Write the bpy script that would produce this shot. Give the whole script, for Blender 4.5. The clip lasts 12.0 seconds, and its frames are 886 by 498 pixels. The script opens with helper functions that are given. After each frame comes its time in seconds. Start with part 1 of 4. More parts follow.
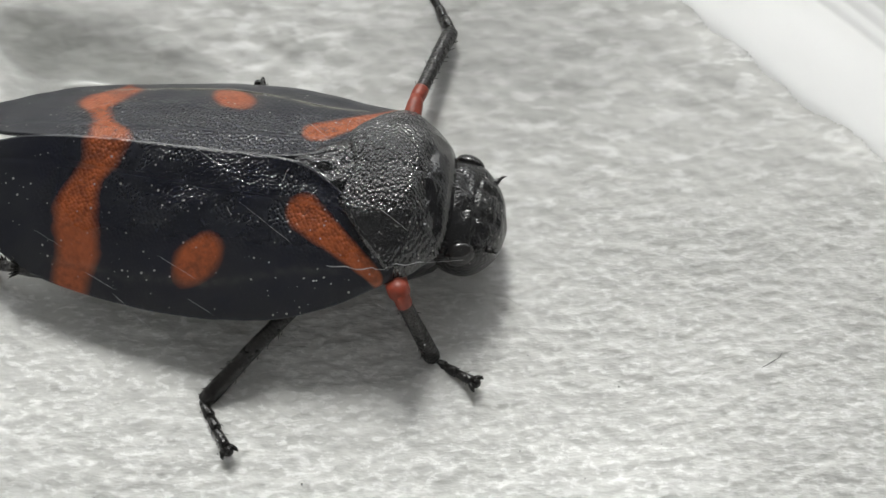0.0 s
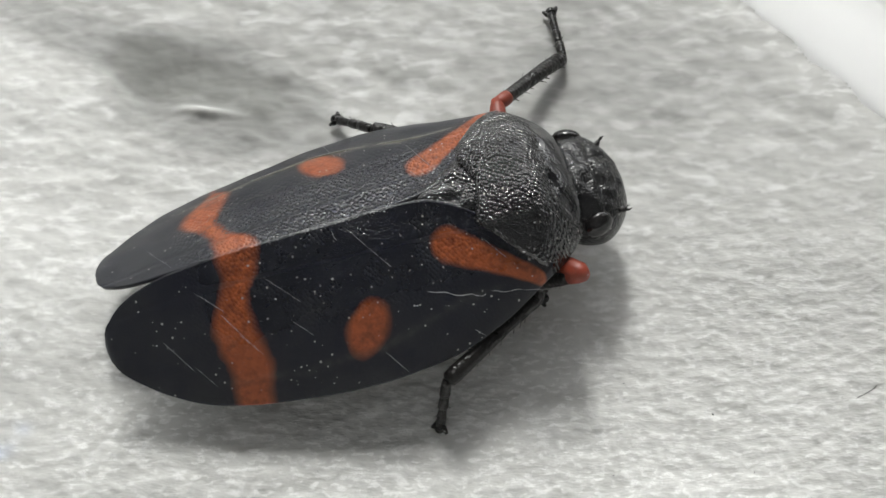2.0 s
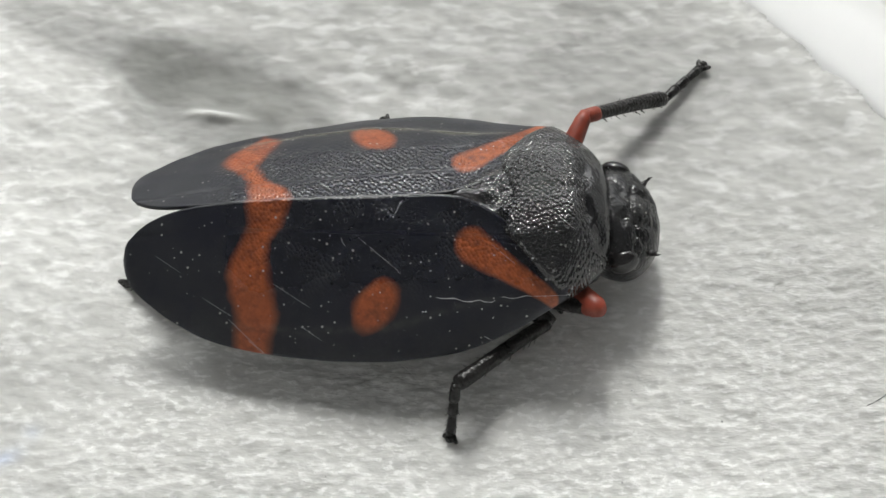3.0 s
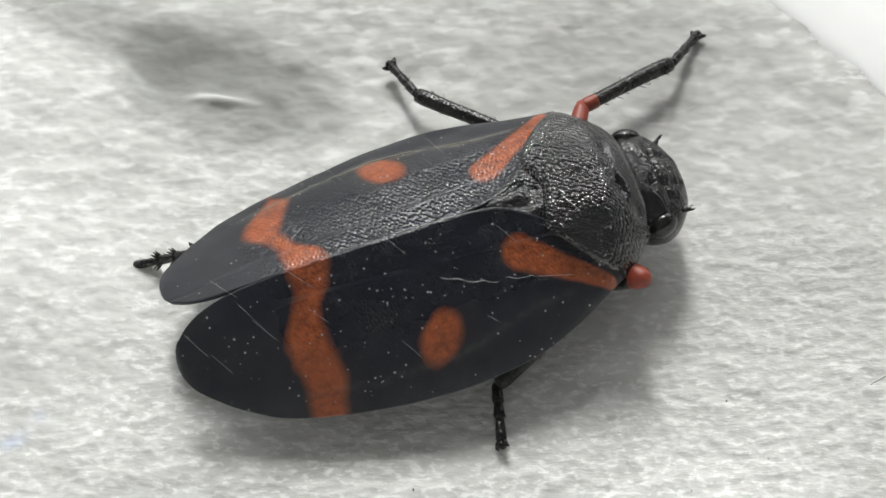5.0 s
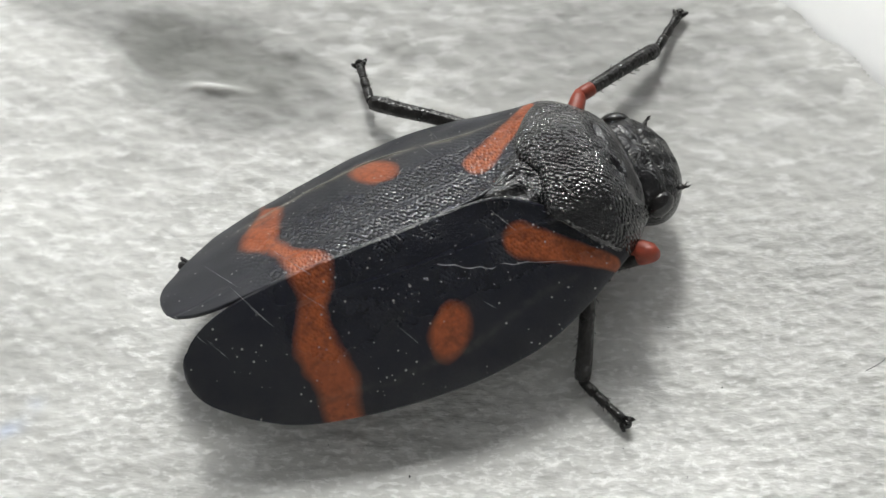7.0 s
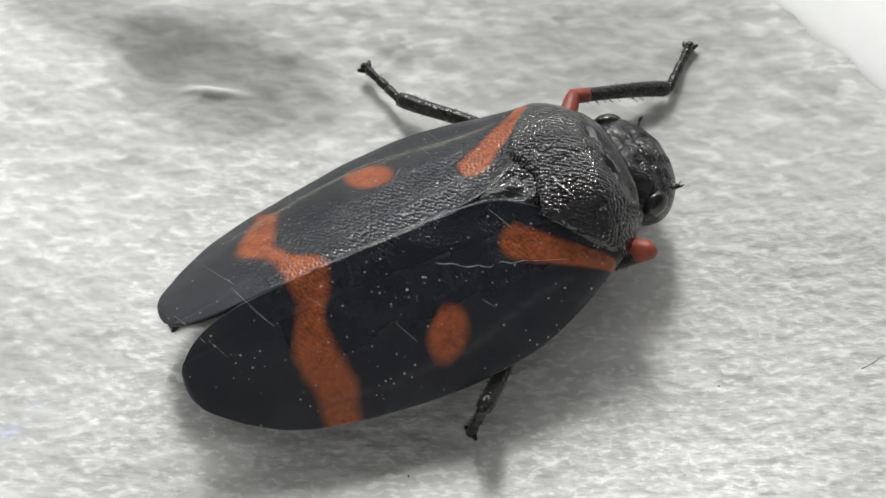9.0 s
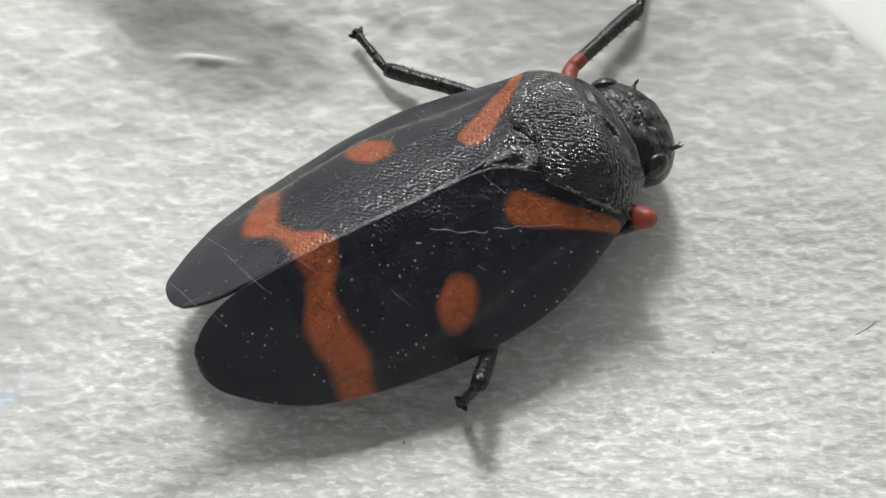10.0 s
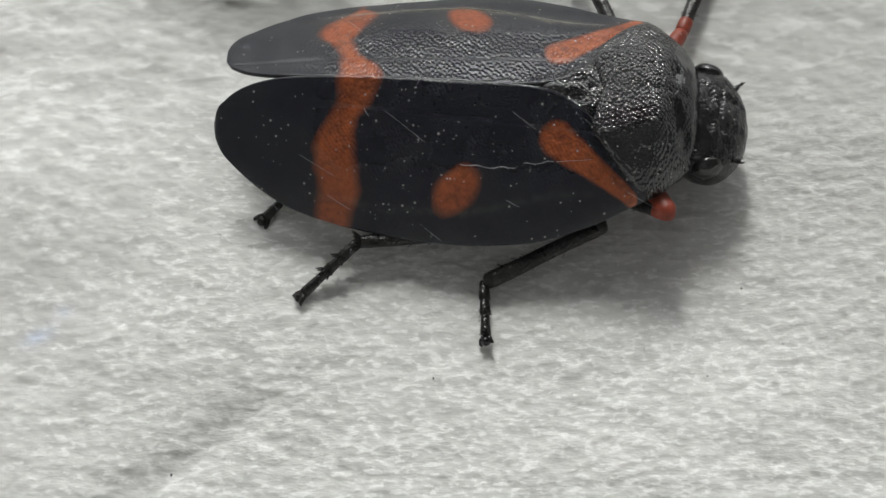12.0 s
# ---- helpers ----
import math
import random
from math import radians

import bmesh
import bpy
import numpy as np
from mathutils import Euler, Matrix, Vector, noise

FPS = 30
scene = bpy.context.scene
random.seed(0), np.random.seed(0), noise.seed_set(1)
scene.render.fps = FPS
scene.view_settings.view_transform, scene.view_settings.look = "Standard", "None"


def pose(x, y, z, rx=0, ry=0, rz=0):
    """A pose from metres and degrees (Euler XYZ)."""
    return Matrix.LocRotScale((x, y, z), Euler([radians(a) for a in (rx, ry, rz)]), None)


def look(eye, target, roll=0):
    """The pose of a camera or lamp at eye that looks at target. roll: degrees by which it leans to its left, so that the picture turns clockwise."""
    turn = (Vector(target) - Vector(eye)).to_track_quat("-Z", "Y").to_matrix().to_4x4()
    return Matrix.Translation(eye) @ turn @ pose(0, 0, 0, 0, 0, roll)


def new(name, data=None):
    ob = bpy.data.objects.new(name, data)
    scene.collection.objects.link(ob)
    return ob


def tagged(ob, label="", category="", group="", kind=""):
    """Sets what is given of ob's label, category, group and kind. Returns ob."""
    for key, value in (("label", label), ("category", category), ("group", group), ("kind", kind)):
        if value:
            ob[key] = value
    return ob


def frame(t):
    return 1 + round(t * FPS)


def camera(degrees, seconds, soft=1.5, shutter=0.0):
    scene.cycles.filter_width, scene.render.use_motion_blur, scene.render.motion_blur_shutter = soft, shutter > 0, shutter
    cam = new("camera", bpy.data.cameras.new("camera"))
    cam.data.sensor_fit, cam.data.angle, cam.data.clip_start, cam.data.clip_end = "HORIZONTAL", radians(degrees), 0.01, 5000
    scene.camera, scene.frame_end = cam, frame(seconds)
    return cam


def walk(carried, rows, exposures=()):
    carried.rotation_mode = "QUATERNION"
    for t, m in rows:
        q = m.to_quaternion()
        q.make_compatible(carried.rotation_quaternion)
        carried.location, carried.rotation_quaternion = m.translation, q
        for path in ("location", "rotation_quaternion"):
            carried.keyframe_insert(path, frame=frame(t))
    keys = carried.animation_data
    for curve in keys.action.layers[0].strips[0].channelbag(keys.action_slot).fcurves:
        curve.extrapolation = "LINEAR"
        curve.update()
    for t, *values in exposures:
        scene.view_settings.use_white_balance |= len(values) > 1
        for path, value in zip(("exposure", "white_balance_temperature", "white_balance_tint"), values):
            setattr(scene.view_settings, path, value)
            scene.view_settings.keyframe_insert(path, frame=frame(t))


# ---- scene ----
MM = 0.001

# ---------------------------------------------------------------- camera
cam = camera(30, 12.0, soft=1.5)
CAMERA_ROWS = [
    (0, 0.0797, -21.8217, 40.5881, 27.822, -2.714, -2.363),
    (0.5, 0.2616, -21.8735, 41.2378, 28.324, -1.903, -1.528),
    (1, 0.3958, -21.9462, 41.5415, 28.822, -1.641, -1.162),
    (1.5, -0.0525, -22.0412, 41.5299, 28.388, -0.441, -0.133),
    (2, -0.0637, -21.9681, 41.4902, 28.264, -0.269, 0.027),
    (2.5, -0.0988, -21.9471, 41.4387, 27.737, 0.004, 0.441),
    (3, 0.0306, -21.8894, 41.4938, 28.369, -0.000, 0.463),
    (3.2, -0.1047, -21.8924, 41.6844, 27.986, 0.058, -0.024),
    (4.8, 0.0167, -22.4757, 41.6235, 28.230, 0.220, 0.316),
    (5, 0.0016, -22.1367, 41.5273, 27.996, 0.281, 0.177),
    (5.5, 0.0015, -22.0742, 41.5183, 28.005, 0.002, 0.002),
    (6, -0.0962, -22.2448, 41.5231, 27.778, 0.276, 0.028),
    (6.5, -0.0849, -22.2303, 41.5469, 28.038, 0.240, 0.031),
    (7, -0.0566, -22.2970, 41.4961, 27.754, 0.124, 0.011),
    (7.2, -0.0994, -22.2662, 41.4829, 27.458, -0.039, -0.052),
    (8.8, -0.2653, -22.6149, 41.5060, 27.928, 0.196, -0.198),
    (9, -0.1674, -22.6593, 41.5561, 28.146, 0.045, -0.313),
    (9.5, -0.2548, -22.7957, 41.5649, 27.809, 0.114, -0.638),
    (10, -0.1365, -22.8197, 41.5001, 27.214, -0.014, -0.512),
    (10.5, -0.2198, -22.7751, 41.5356, 26.808, -0.455, -0.497),
    (11, -0.2175, -22.9137, 41.5971, 26.356, 0.054, -0.516),
    (11.5, -0.2699, -23.0468, 41.5785, 25.947, 0.489, -0.259),
    (12, -0.3052, -23.2405, 41.5243, 25.519, 0.789, -0.356),
]
walk(cam, [(t, pose(x * MM, y * MM, z * MM, rx, ry, rz)) for t, x, y, z, rx, ry, rz in CAMERA_ROWS],
     exposures=[(0, 1.14), (1, 1.10), (2.5, 1.16), (5, 1.26), (6, 1.24), (7, 1.16), (9, 1.19), (10, 1.16), (10.5, 1.08), (11.5, 1.06), (12, 0.90)])

# ---------------------------------------------------------------- light
SUN_FROM = Vector((0.0, 1.0, 1.0))
world = bpy.data.worlds.new("daylight")
scene.world = world
world.use_nodes = True
wn = world.node_tree
sky = wn.nodes.new("ShaderNodeTexSky")
sky.sky_type, sky.sun_disc = "NISHITA", False
sky.sun_elevation = math.atan2(SUN_FROM.z, math.hypot(SUN_FROM.x, SUN_FROM.y))
sky.sun_rotation = math.atan2(SUN_FROM.x, SUN_FROM.y)
clouds = wn.nodes.new("ShaderNodeHueSaturation")
clouds.inputs["Saturation"].default_value = 0.08
wn.links.new(sky.outputs[0], clouds.inputs["Color"])
wn.links.new(clouds.outputs[0], wn.nodes["Background"].inputs[0])
wn.nodes["Background"].inputs[1].default_value = 0.15
# unseen area lamp added as the main source, placed to suit shadow and glints
key_light = new("key_light", bpy.data.lights.new("key_light", "AREA"))
key_light.data.shape, key_light.data.size, key_light.data.size_y = "RECTANGLE", 0.24, 0.60
key_light.data.energy, key_light.data.color = 12.4, (0.99, 1.0, 0.965)
key_light.matrix_world = look((-0.14, 1.12, 1.17), (-0.14, 0.0, 1.17))


# ---------------------------------------------------------------- materials
def material(name, colour=(0.5, 0.5, 0.5), rough=0.5, metal=0.0, coat=0.0, spec=0.5):
    m = bpy.data.materials.new(name)
    m.use_nodes = True
    b = m.node_tree.nodes["Principled BSDF"]
    b.inputs["Base Color"].default_value = (*colour, 1)
    b.inputs["Roughness"].default_value, b.inputs["Metallic"].default_value = rough, metal
    b.inputs["Coat Weight"].default_value, b.inputs["Specular IOR Level"].default_value = coat, spec
    return m


def node(m, kind, **values):
    n = m.node_tree.nodes.new(kind)
    for key, value in values.items():
        n.inputs[key].default_value = value
    return n


def link(m, a, b):
    m.node_tree.links.new(a, b)


def math_node(m, op, a, b=None, c=None):
    n = m.node_tree.nodes.new("ShaderNodeMath")
    n.operation = op
    for i, v in enumerate((a, b, c)):
        if v is None:
            continue
        if isinstance(v, (int, float)):
            n.inputs[i].default_value = v
        else:
            link(m, v, n.inputs[i])
    return n.outputs[0]


def ramp(m, source, lo, hi, a=(0, 0, 0), b=(1, 1, 1)):
    n = m.node_tree.nodes.new("ShaderNodeValToRGB")
    n.color_ramp.elements[0].position, n.color_ramp.elements[1].position = lo, hi
    n.color_ramp.elements[0].color, n.color_ramp.elements[1].color = (*a, 1), (*b, 1)
    link(m, source, n.inputs[0])
    return n.outputs[0]


def coords(m, scale=(1, 1, 1)):
    tc = m.node_tree.nodes.new("ShaderNodeTexCoord")
    mp = m.node_tree.nodes.new("ShaderNodeMapping")
    mp.inputs["Scale"].default_value = scale
    link(m, tc.outputs["Object"], mp.inputs["Vector"])
    return mp.outputs[0]


def shader(m):
    return m.node_tree.nodes["Principled BSDF"]


def bump(m, height, strength, distance, below=None):
    n = node(m, "ShaderNodeBump", Strength=strength, Distance=distance)
    link(m, height, n.inputs["Height"])
    if below is not None:
        link(m, below, n.inputs["Normal"])
    return n.outputs[0]


def noise_node(m, vector, scale, detail=3.0, rough=0.55):
    n = node(m, "ShaderNodeTexNoise", Scale=scale, Detail=detail, Roughness=rough)
    link(m, vector, n.inputs["Vector"])
    return n.outputs["Fac"]


def mix(m, fac, a, b):
    n = m.node_tree.nodes.new("ShaderNodeMix")
    n.data_type = "RGBA"
    link(m, fac, n.inputs[0])
    for v, s in ((a, n.inputs[6]), (b, n.inputs[7])):
        if isinstance(v, tuple):
            s.default_value = (*v, 1)
        else:
            link(m, v, s)
    return n.outputs[2]


def chitin(name, dark, light, rough, pits, depth, cell, marks=False, glint_grains=0.0):
    """Black insect cuticle: fine pits (where the mesh says, or all over), a dusty coat in patches, pale dots for loose
    dust and painted pit glints, and orange marks and a pale rib line where the mesh carries them.
    """
    m = material(name, dark, rough, spec=0.75)
    v = coords(m)
    dust = noise_node(m, v, 900, 5, 0.65)
    colour = mix(m, ramp(m, dust, 0.38, 0.72), dark, light)
    if marks:
        at = m.node_tree.nodes.new("ShaderNodeAttribute")
        at.attribute_name = "marking"
        wobble = math_node(m, "MULTIPLY_ADD", noise_node(m, v, 2600, 3), 0.22, -0.11)
        edge = ramp(m, math_node(m, "ADD", at.outputs["Fac"], wobble), 0.40, 0.60)
        grain = mix(m, ramp(m, noise_node(m, v, 5200, 4), 0.3, 0.8), (0.35, 0.088, 0.028), (0.19, 0.044, 0.014))
        sooty = ramp(m, noise_node(m, v, 1300, 4, 0.7), 0.46, 0.72)
        grain = mix(m, math_node(m, "MULTIPLY", sooty, 0.75), grain, (0.075, 0.020, 0.010))
        colour = mix(m, edge, colour, grain)
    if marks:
        # a pale line that follows the rib
        pale_line = m.node_tree.nodes.new("ShaderNodeAttribute")
        pale_line.attribute_name = "rib_pale"
        colour = mix(m, math_node(m, "MULTIPLY", pale_line.outputs["Fac"], ramp(m, noise_node(m, v, 3500, 3), 0.25, 0.7)), colour, (0.20, 0.19, 0.155))
    if glint_grains:
        # pale dots: loose dust, and glints of the pits painted as colour
        specks = node(m, "ShaderNodeTexVoronoi", Scale=1.0 / (0.17 * MM), Randomness=1.0)
        link(m, v, specks.inputs["Vector"])
        split = m.node_tree.nodes.new("ShaderNodeSeparateColor")
        link(m, specks.outputs["Color"], split.inputs[0])
        size = math_node(m, "MULTIPLY", ramp(m, split.outputs[0], 0.50, 1.0), 0.20)
        inside = math_node(m, "LESS_THAN", specks.outputs["Distance"], size)
        colour = mix(m, math_node(m, "MULTIPLY", inside, glint_grains), colour, (0.42, 0.41, 0.39))
    link(m, colour, shader(m).inputs["Base Color"])
    cells = node(m, "ShaderNodeTexVoronoi", Scale=1.0 / (cell * MM), Randomness=0.72)
    cells.feature, cells.voronoi_dimensions = "SMOOTH_F1", "2D" if pits else "3D"
    cells.inputs["Smoothness"].default_value = 0.25
    if pits:
        place = m.node_tree.nodes.new("ShaderNodeAttribute")
        place.attribute_name = "pit_place"
        link(m, place.outputs["Vector"], cells.inputs["Vector"])
    else:
        link(m, v, cells.inputs["Vector"])
    cell_height = math_node(m, "MULTIPLY", math_node(m, "POWER", cells.outputs["Distance"], 1.35), -1.0)
    r = math_node(m, "MULTIPLY_ADD", dust, 0.22, rough - 0.08)
    if pits:
        at2 = m.node_tree.nodes.new("ShaderNodeAttribute")
        at2.attribute_name = "punctures"
        pit = math_node(m, "MULTIPLY", cell_height, at2.outputs["Fac"])
        # where there are no pits the skin is matt with a fine down
        if marks:
            r = math_node(m, "ADD", r, math_node(m, "MULTIPLY_ADD", at2.outputs["Fac"], -0.26, 0.26))
    else:
        pit = cell_height
    first = bump(m, pit, 1.0, depth * MM)
    second = bump(m, noise_node(m, v, 2200, 4), 0.15, 0.03 * MM, first)
    link(m, second, shader(m).inputs["Normal"])
    link(m, r, shader(m).inputs["Roughness"])
    return m


MAT_WING = chitin("punctured wing", (0.0045, 0.0056, 0.0125), (0.014, 0.0155, 0.0195), 0.12, True, 0.043, 0.094, True, 0.75)
shader(MAT_WING).inputs["Sheen Weight"].default_value = 0.02
shader(MAT_WING).inputs["Sheen Roughness"].default_value = 0.35
shader(MAT_WING).inputs["Sheen Tint"].default_value = (0.95, 0.93, 0.78, 1)
shader(MAT_WING).inputs["Specular IOR Level"].default_value = 0.42
MAT_SHIELD = chitin("punctured shield", (0.006, 0.006, 0.007), (0.014, 0.014, 0.015), 0.10, True, 0.041, 0.088, False, 0.5)
MAT_HEAD = chitin("smooth head", (0.007, 0.007, 0.008), (0.020, 0.020, 0.020), 0.22, False, 0.024, 0.10, False, 0.7)
shader(MAT_HEAD).inputs["Specular IOR Level"].default_value = 0.45
MAT_BELLY = chitin("dull belly", (0.008, 0.008, 0.010), (0.02, 0.02, 0.022), 0.4, False, 0.03, 0.2)
MAT_LEG = chitin("leg cuticle", (0.005, 0.0046, 0.0044), (0.013, 0.011, 0.010), 0.26, False, 0.03, 0.12)
shader(MAT_LEG).inputs["Specular IOR Level"].default_value = 0.4
MAT_EYE = material("eye", (0.010, 0.009, 0.009), 0.22)
MAT_VEIN = chitin("wing vein", (0.17, 0.165, 0.145), (0.40, 0.385, 0.33), 0.35, False, 0.02, 0.1)
MAT_RED = material("red leg", (0.40, 0.055, 0.018), 0.48)
_v = coords(MAT_RED)
link(MAT_RED, mix(MAT_RED, ramp(MAT_RED, noise_node(MAT_RED, _v, 2500, 4), 0.35, 0.75), (0.26, 0.037, 0.015), (0.14, 0.021, 0.009)),
     shader(MAT_RED).inputs["Base Color"])

# soft white tissue paper
MAT_TISSUE = material("tissue paper", (0.68, 0.68, 0.66), 0.95, spec=0.15)
_v = coords(MAT_TISSUE, (0.6, 1.35, 1))
_crisp = MAT_TISSUE.node_tree.nodes.new("ShaderNodeAttribute")
_crisp.attribute_name = "crisp"
_fine = mix(MAT_TISSUE, _crisp.outputs["Fac"], noise_node(MAT_TISSUE, _v, 2000, 2, 0.5), noise_node(MAT_TISSUE, _v, 5400, 2, 0.55))
_mid = mix(MAT_TISSUE, _crisp.outputs["Fac"], noise_node(MAT_TISSUE, _v, 640, 3, 0.5), noise_node(MAT_TISSUE, _v, 1700, 3, 0.55))
_big = noise_node(MAT_TISSUE, coords(MAT_TISSUE), 120, 3)
_c = mix(MAT_TISSUE, ramp(MAT_TISSUE, _mid, 0.3, 0.7), (0.55, 0.55, 0.53), (0.73, 0.73, 0.71))
_c = mix(MAT_TISSUE, math_node(MAT_TISSUE, "MULTIPLY", ramp(MAT_TISSUE, _fine, 0.5, 0.63), 0.8), _c, (0.92, 0.92, 0.91))
_c = mix(MAT_TISSUE, math_node(MAT_TISSUE, "MULTIPLY", ramp(MAT_TISSUE, _big, 0.3, 0.7), 0.35), _c, (0.66, 0.655, 0.64))
# greyed paper; the same mask also carries shade painted into the colour
_grey_shade = MAT_TISSUE.node_tree.nodes.new("ShaderNodeAttribute")
_grey_shade.attribute_name = "grey_shade"
_c = mix(MAT_TISSUE, _grey_shade.outputs["Fac"], _c, (0.26, 0.26, 0.25))
_dye = MAT_TISSUE.node_tree.nodes.new("ShaderNodeAttribute")
_dye.attribute_name = "dye"
_c = mix(MAT_TISSUE, math_node(MAT_TISSUE, "MULTIPLY", _dye.outputs["Fac"], ramp(MAT_TISSUE, _mid, 0.25, 0.6)), _c, (0.60, 0.68, 0.86))
shader(MAT_TISSUE).inputs["Subsurface Weight"].default_value = 0.5
shader(MAT_TISSUE).inputs["Subsurface Radius"].default_value = (1.0, 1.0, 0.97)
shader(MAT_TISSUE).inputs["Subsurface Scale"].default_value = 0.5 * MM
link(MAT_TISSUE, _c, shader(MAT_TISSUE).inputs["Base Color"])
link(MAT_TISSUE, bump(MAT_TISSUE, _fine, 0.4, 0.08 * MM, bump(MAT_TISSUE, _mid, 0.4, 0.2 * MM)), shader(MAT_TISSUE).inputs["Normal"])

# milky white plastic that lets light through
MAT_BOX = material("milky plastic", (0.95, 0.95, 0.945), 0.28, coat=0.5)
shader(MAT_BOX).inputs["Subsurface Weight"].default_value = 0.4
shader(MAT_BOX).inputs["Subsurface Radius"].default_value = (1.0, 1.0, 0.97)
shader(MAT_BOX).inputs["Subsurface Scale"].default_value = 1.2 * MM
link(MAT_BOX, bump(MAT_BOX, noise_node(MAT_BOX, coords(MAT_BOX), 900, 3), 0.15, 0.05 * MM), shader(MAT_BOX).inputs["Normal"])

# a thin clear pane: light goes straight through, and a trace is mirrored
MAT_LID = material("clear lid", (1, 1, 1), 0.03)
_clear = node(MAT_LID, "ShaderNodeBsdfTransparent", Color=(0.99, 0.99, 0.985, 1))
_fres = node(MAT_LID, "ShaderNodeFresnel", IOR=1.03)
_lidmix = MAT_LID.node_tree.nodes.new("ShaderNodeMixShader")
_gloss = node(MAT_LID, "ShaderNodeBsdfGlossy", Roughness=0.03)
_film = node(MAT_LID, "ShaderNodeBsdfDiffuse", Color=(0.8, 0.8, 0.8, 1))
_hazy = node(MAT_LID, "ShaderNodeMixShader", Fac=0.001)
link(MAT_LID, _clear.outputs[0], _hazy.inputs[1])
link(MAT_LID, _film.outputs[0], _hazy.inputs[2])
link(MAT_LID, _fres.outputs[0], _lidmix.inputs[0])
link(MAT_LID, _hazy.outputs[0], _lidmix.inputs[1])
link(MAT_LID, _gloss.outputs[0], _lidmix.inputs[2])
link(MAT_LID, _lidmix.outputs[0], [n for n in MAT_LID.node_tree.nodes if n.type == "OUTPUT_MATERIAL"][0].inputs[0])
MAT_SCRATCH = material("scratched plastic", (0.42, 0.42, 0.43), 0.5)
MAT_TABLE = material("table", (0.45, 0.44, 0.42), 0.6)
_v = coords(MAT_TABLE)
link(MAT_TABLE, mix(MAT_TABLE, noise_node(MAT_TABLE, _v, 60, 5), (0.36, 0.35, 0.33), (0.52, 0.51, 0.49)), shader(MAT_TABLE).inputs["Base Color"])
# grey of the unseen screens, which sets how much fill light they return
MAT_SCREEN = material("light screen", (0.18, 0.18, 0.185), 0.8)
link(MAT_SCREEN, mix(MAT_SCREEN, noise_node(MAT_SCREEN, coords(MAT_SCREEN), 8, 5), (0.155, 0.155, 0.16), (0.20, 0.20, 0.205)), shader(MAT_SCREEN).inputs["Base Color"])
MAT_LINT = material("dark lint", (0.05, 0.05, 0.055), 0.7)


# ---------------------------------------------------------------- mesh helpers
def part(name, bm, mat, parent=None, label="", smooth=True):
    """One mesh object from a bmesh in millimetres."""
    me = bpy.data.meshes.new(name)
    bmesh.ops.scale(bm, vec=(MM, MM, MM), verts=bm.verts)
    bmesh.ops.recalc_face_normals(bm, faces=bm.faces)
    bm.to_mesh(me)
    bm.free()
    for p in me.polygons:
        p.use_smooth = smooth
    for mt in mat if isinstance(mat, (list, tuple)) else (mat,):
        me.materials.append(mt)
    ob = new(name, me)
    ob.parent = parent
    return tagged(ob, label) if label else ob


def table(x, rows):
    """Smooth interpolation in rows of (x, value...), x rising."""
    xs = [r[0] for r in rows]
    out = []
    for k in range(1, len(rows[0])):
        ys = [r[k] for r in rows]
        if x <= xs[0]:
            out.append(ys[0])
            continue
        if x >= xs[-1]:
            out.append(ys[-1])
            continue
        i = max(j for j in range(len(xs) - 1) if xs[j] <= x)
        h = xs[i + 1] - xs[i]
        u = (x - xs[i]) / h

        def slope(j):
            if j == 0 or j == len(xs) - 1:
                a, b = (0, 1) if j == 0 else (len(xs) - 2, len(xs) - 1)
                return (ys[b] - ys[a]) / (xs[b] - xs[a])
            return (ys[j + 1] - ys[j - 1]) / (xs[j + 1] - xs[j - 1])
        m0, m1 = slope(i) * h, slope(i + 1) * h
        out.append((2 * u**3 - 3 * u * u + 1) * ys[i] + (u**3 - 2 * u * u + u) * m0 + (3 * u * u - 2 * u**3) * ys[i + 1] + (u**3 - u * u) * m1)
    return out


def grid_faces(bm, rows, closed=False):
    for a, b in zip(rows, rows[1:]):
        n = len(a)
        for j in range(n if closed else n - 1):
            k = (j + 1) % n
            if len({a[j], a[k], b[k], b[j]}) == 4:
                bm.faces.new((a[j], a[k], b[k], b[j]))


def loft(sections, caps=True):
    """A closed skin over rings of points."""
    bm = bmesh.new()
    rows = [[bm.verts.new(p) for p in ring] for ring in sections]
    grid_faces(bm, rows, True)
    if caps:
        bm.faces.new(rows[0])
        bm.faces.new(rows[-1][::-1])
    return bm


def tube(points, radii, sides=10, flat=1.0):
    """A tapering limb through points."""
    sections = []
    for i, p in enumerate(points):
        a = Vector(points[max(i - 1, 0)])
        b = Vector(points[min(i + 1, len(points) - 1)])
        d = (b - a).normalized()
        u = d.cross(Vector((0, 1, 0)) if abs(d.y) < 0.9 else Vector((1, 0, 0))).normalized()
        w = d.cross(u)
        r = radii[i]
        sections.append([Vector(p) + u * r * math.cos(s) + w * r * flat * math.sin(s) for s in (2 * math.pi * k / sides for k in range(sides))])
    return loft(sections)


def join_bm(*parts):
    out = bmesh.new()
    for b in parts:
        me = bpy.data.meshes.new("tmp")
        b.to_mesh(me)
        out.from_mesh(me)
        bpy.data.meshes.remove(me)
        b.free()
    return out


def fnoise(x, y, z=0.0):
    return noise.noise(Vector((x, y, z)))


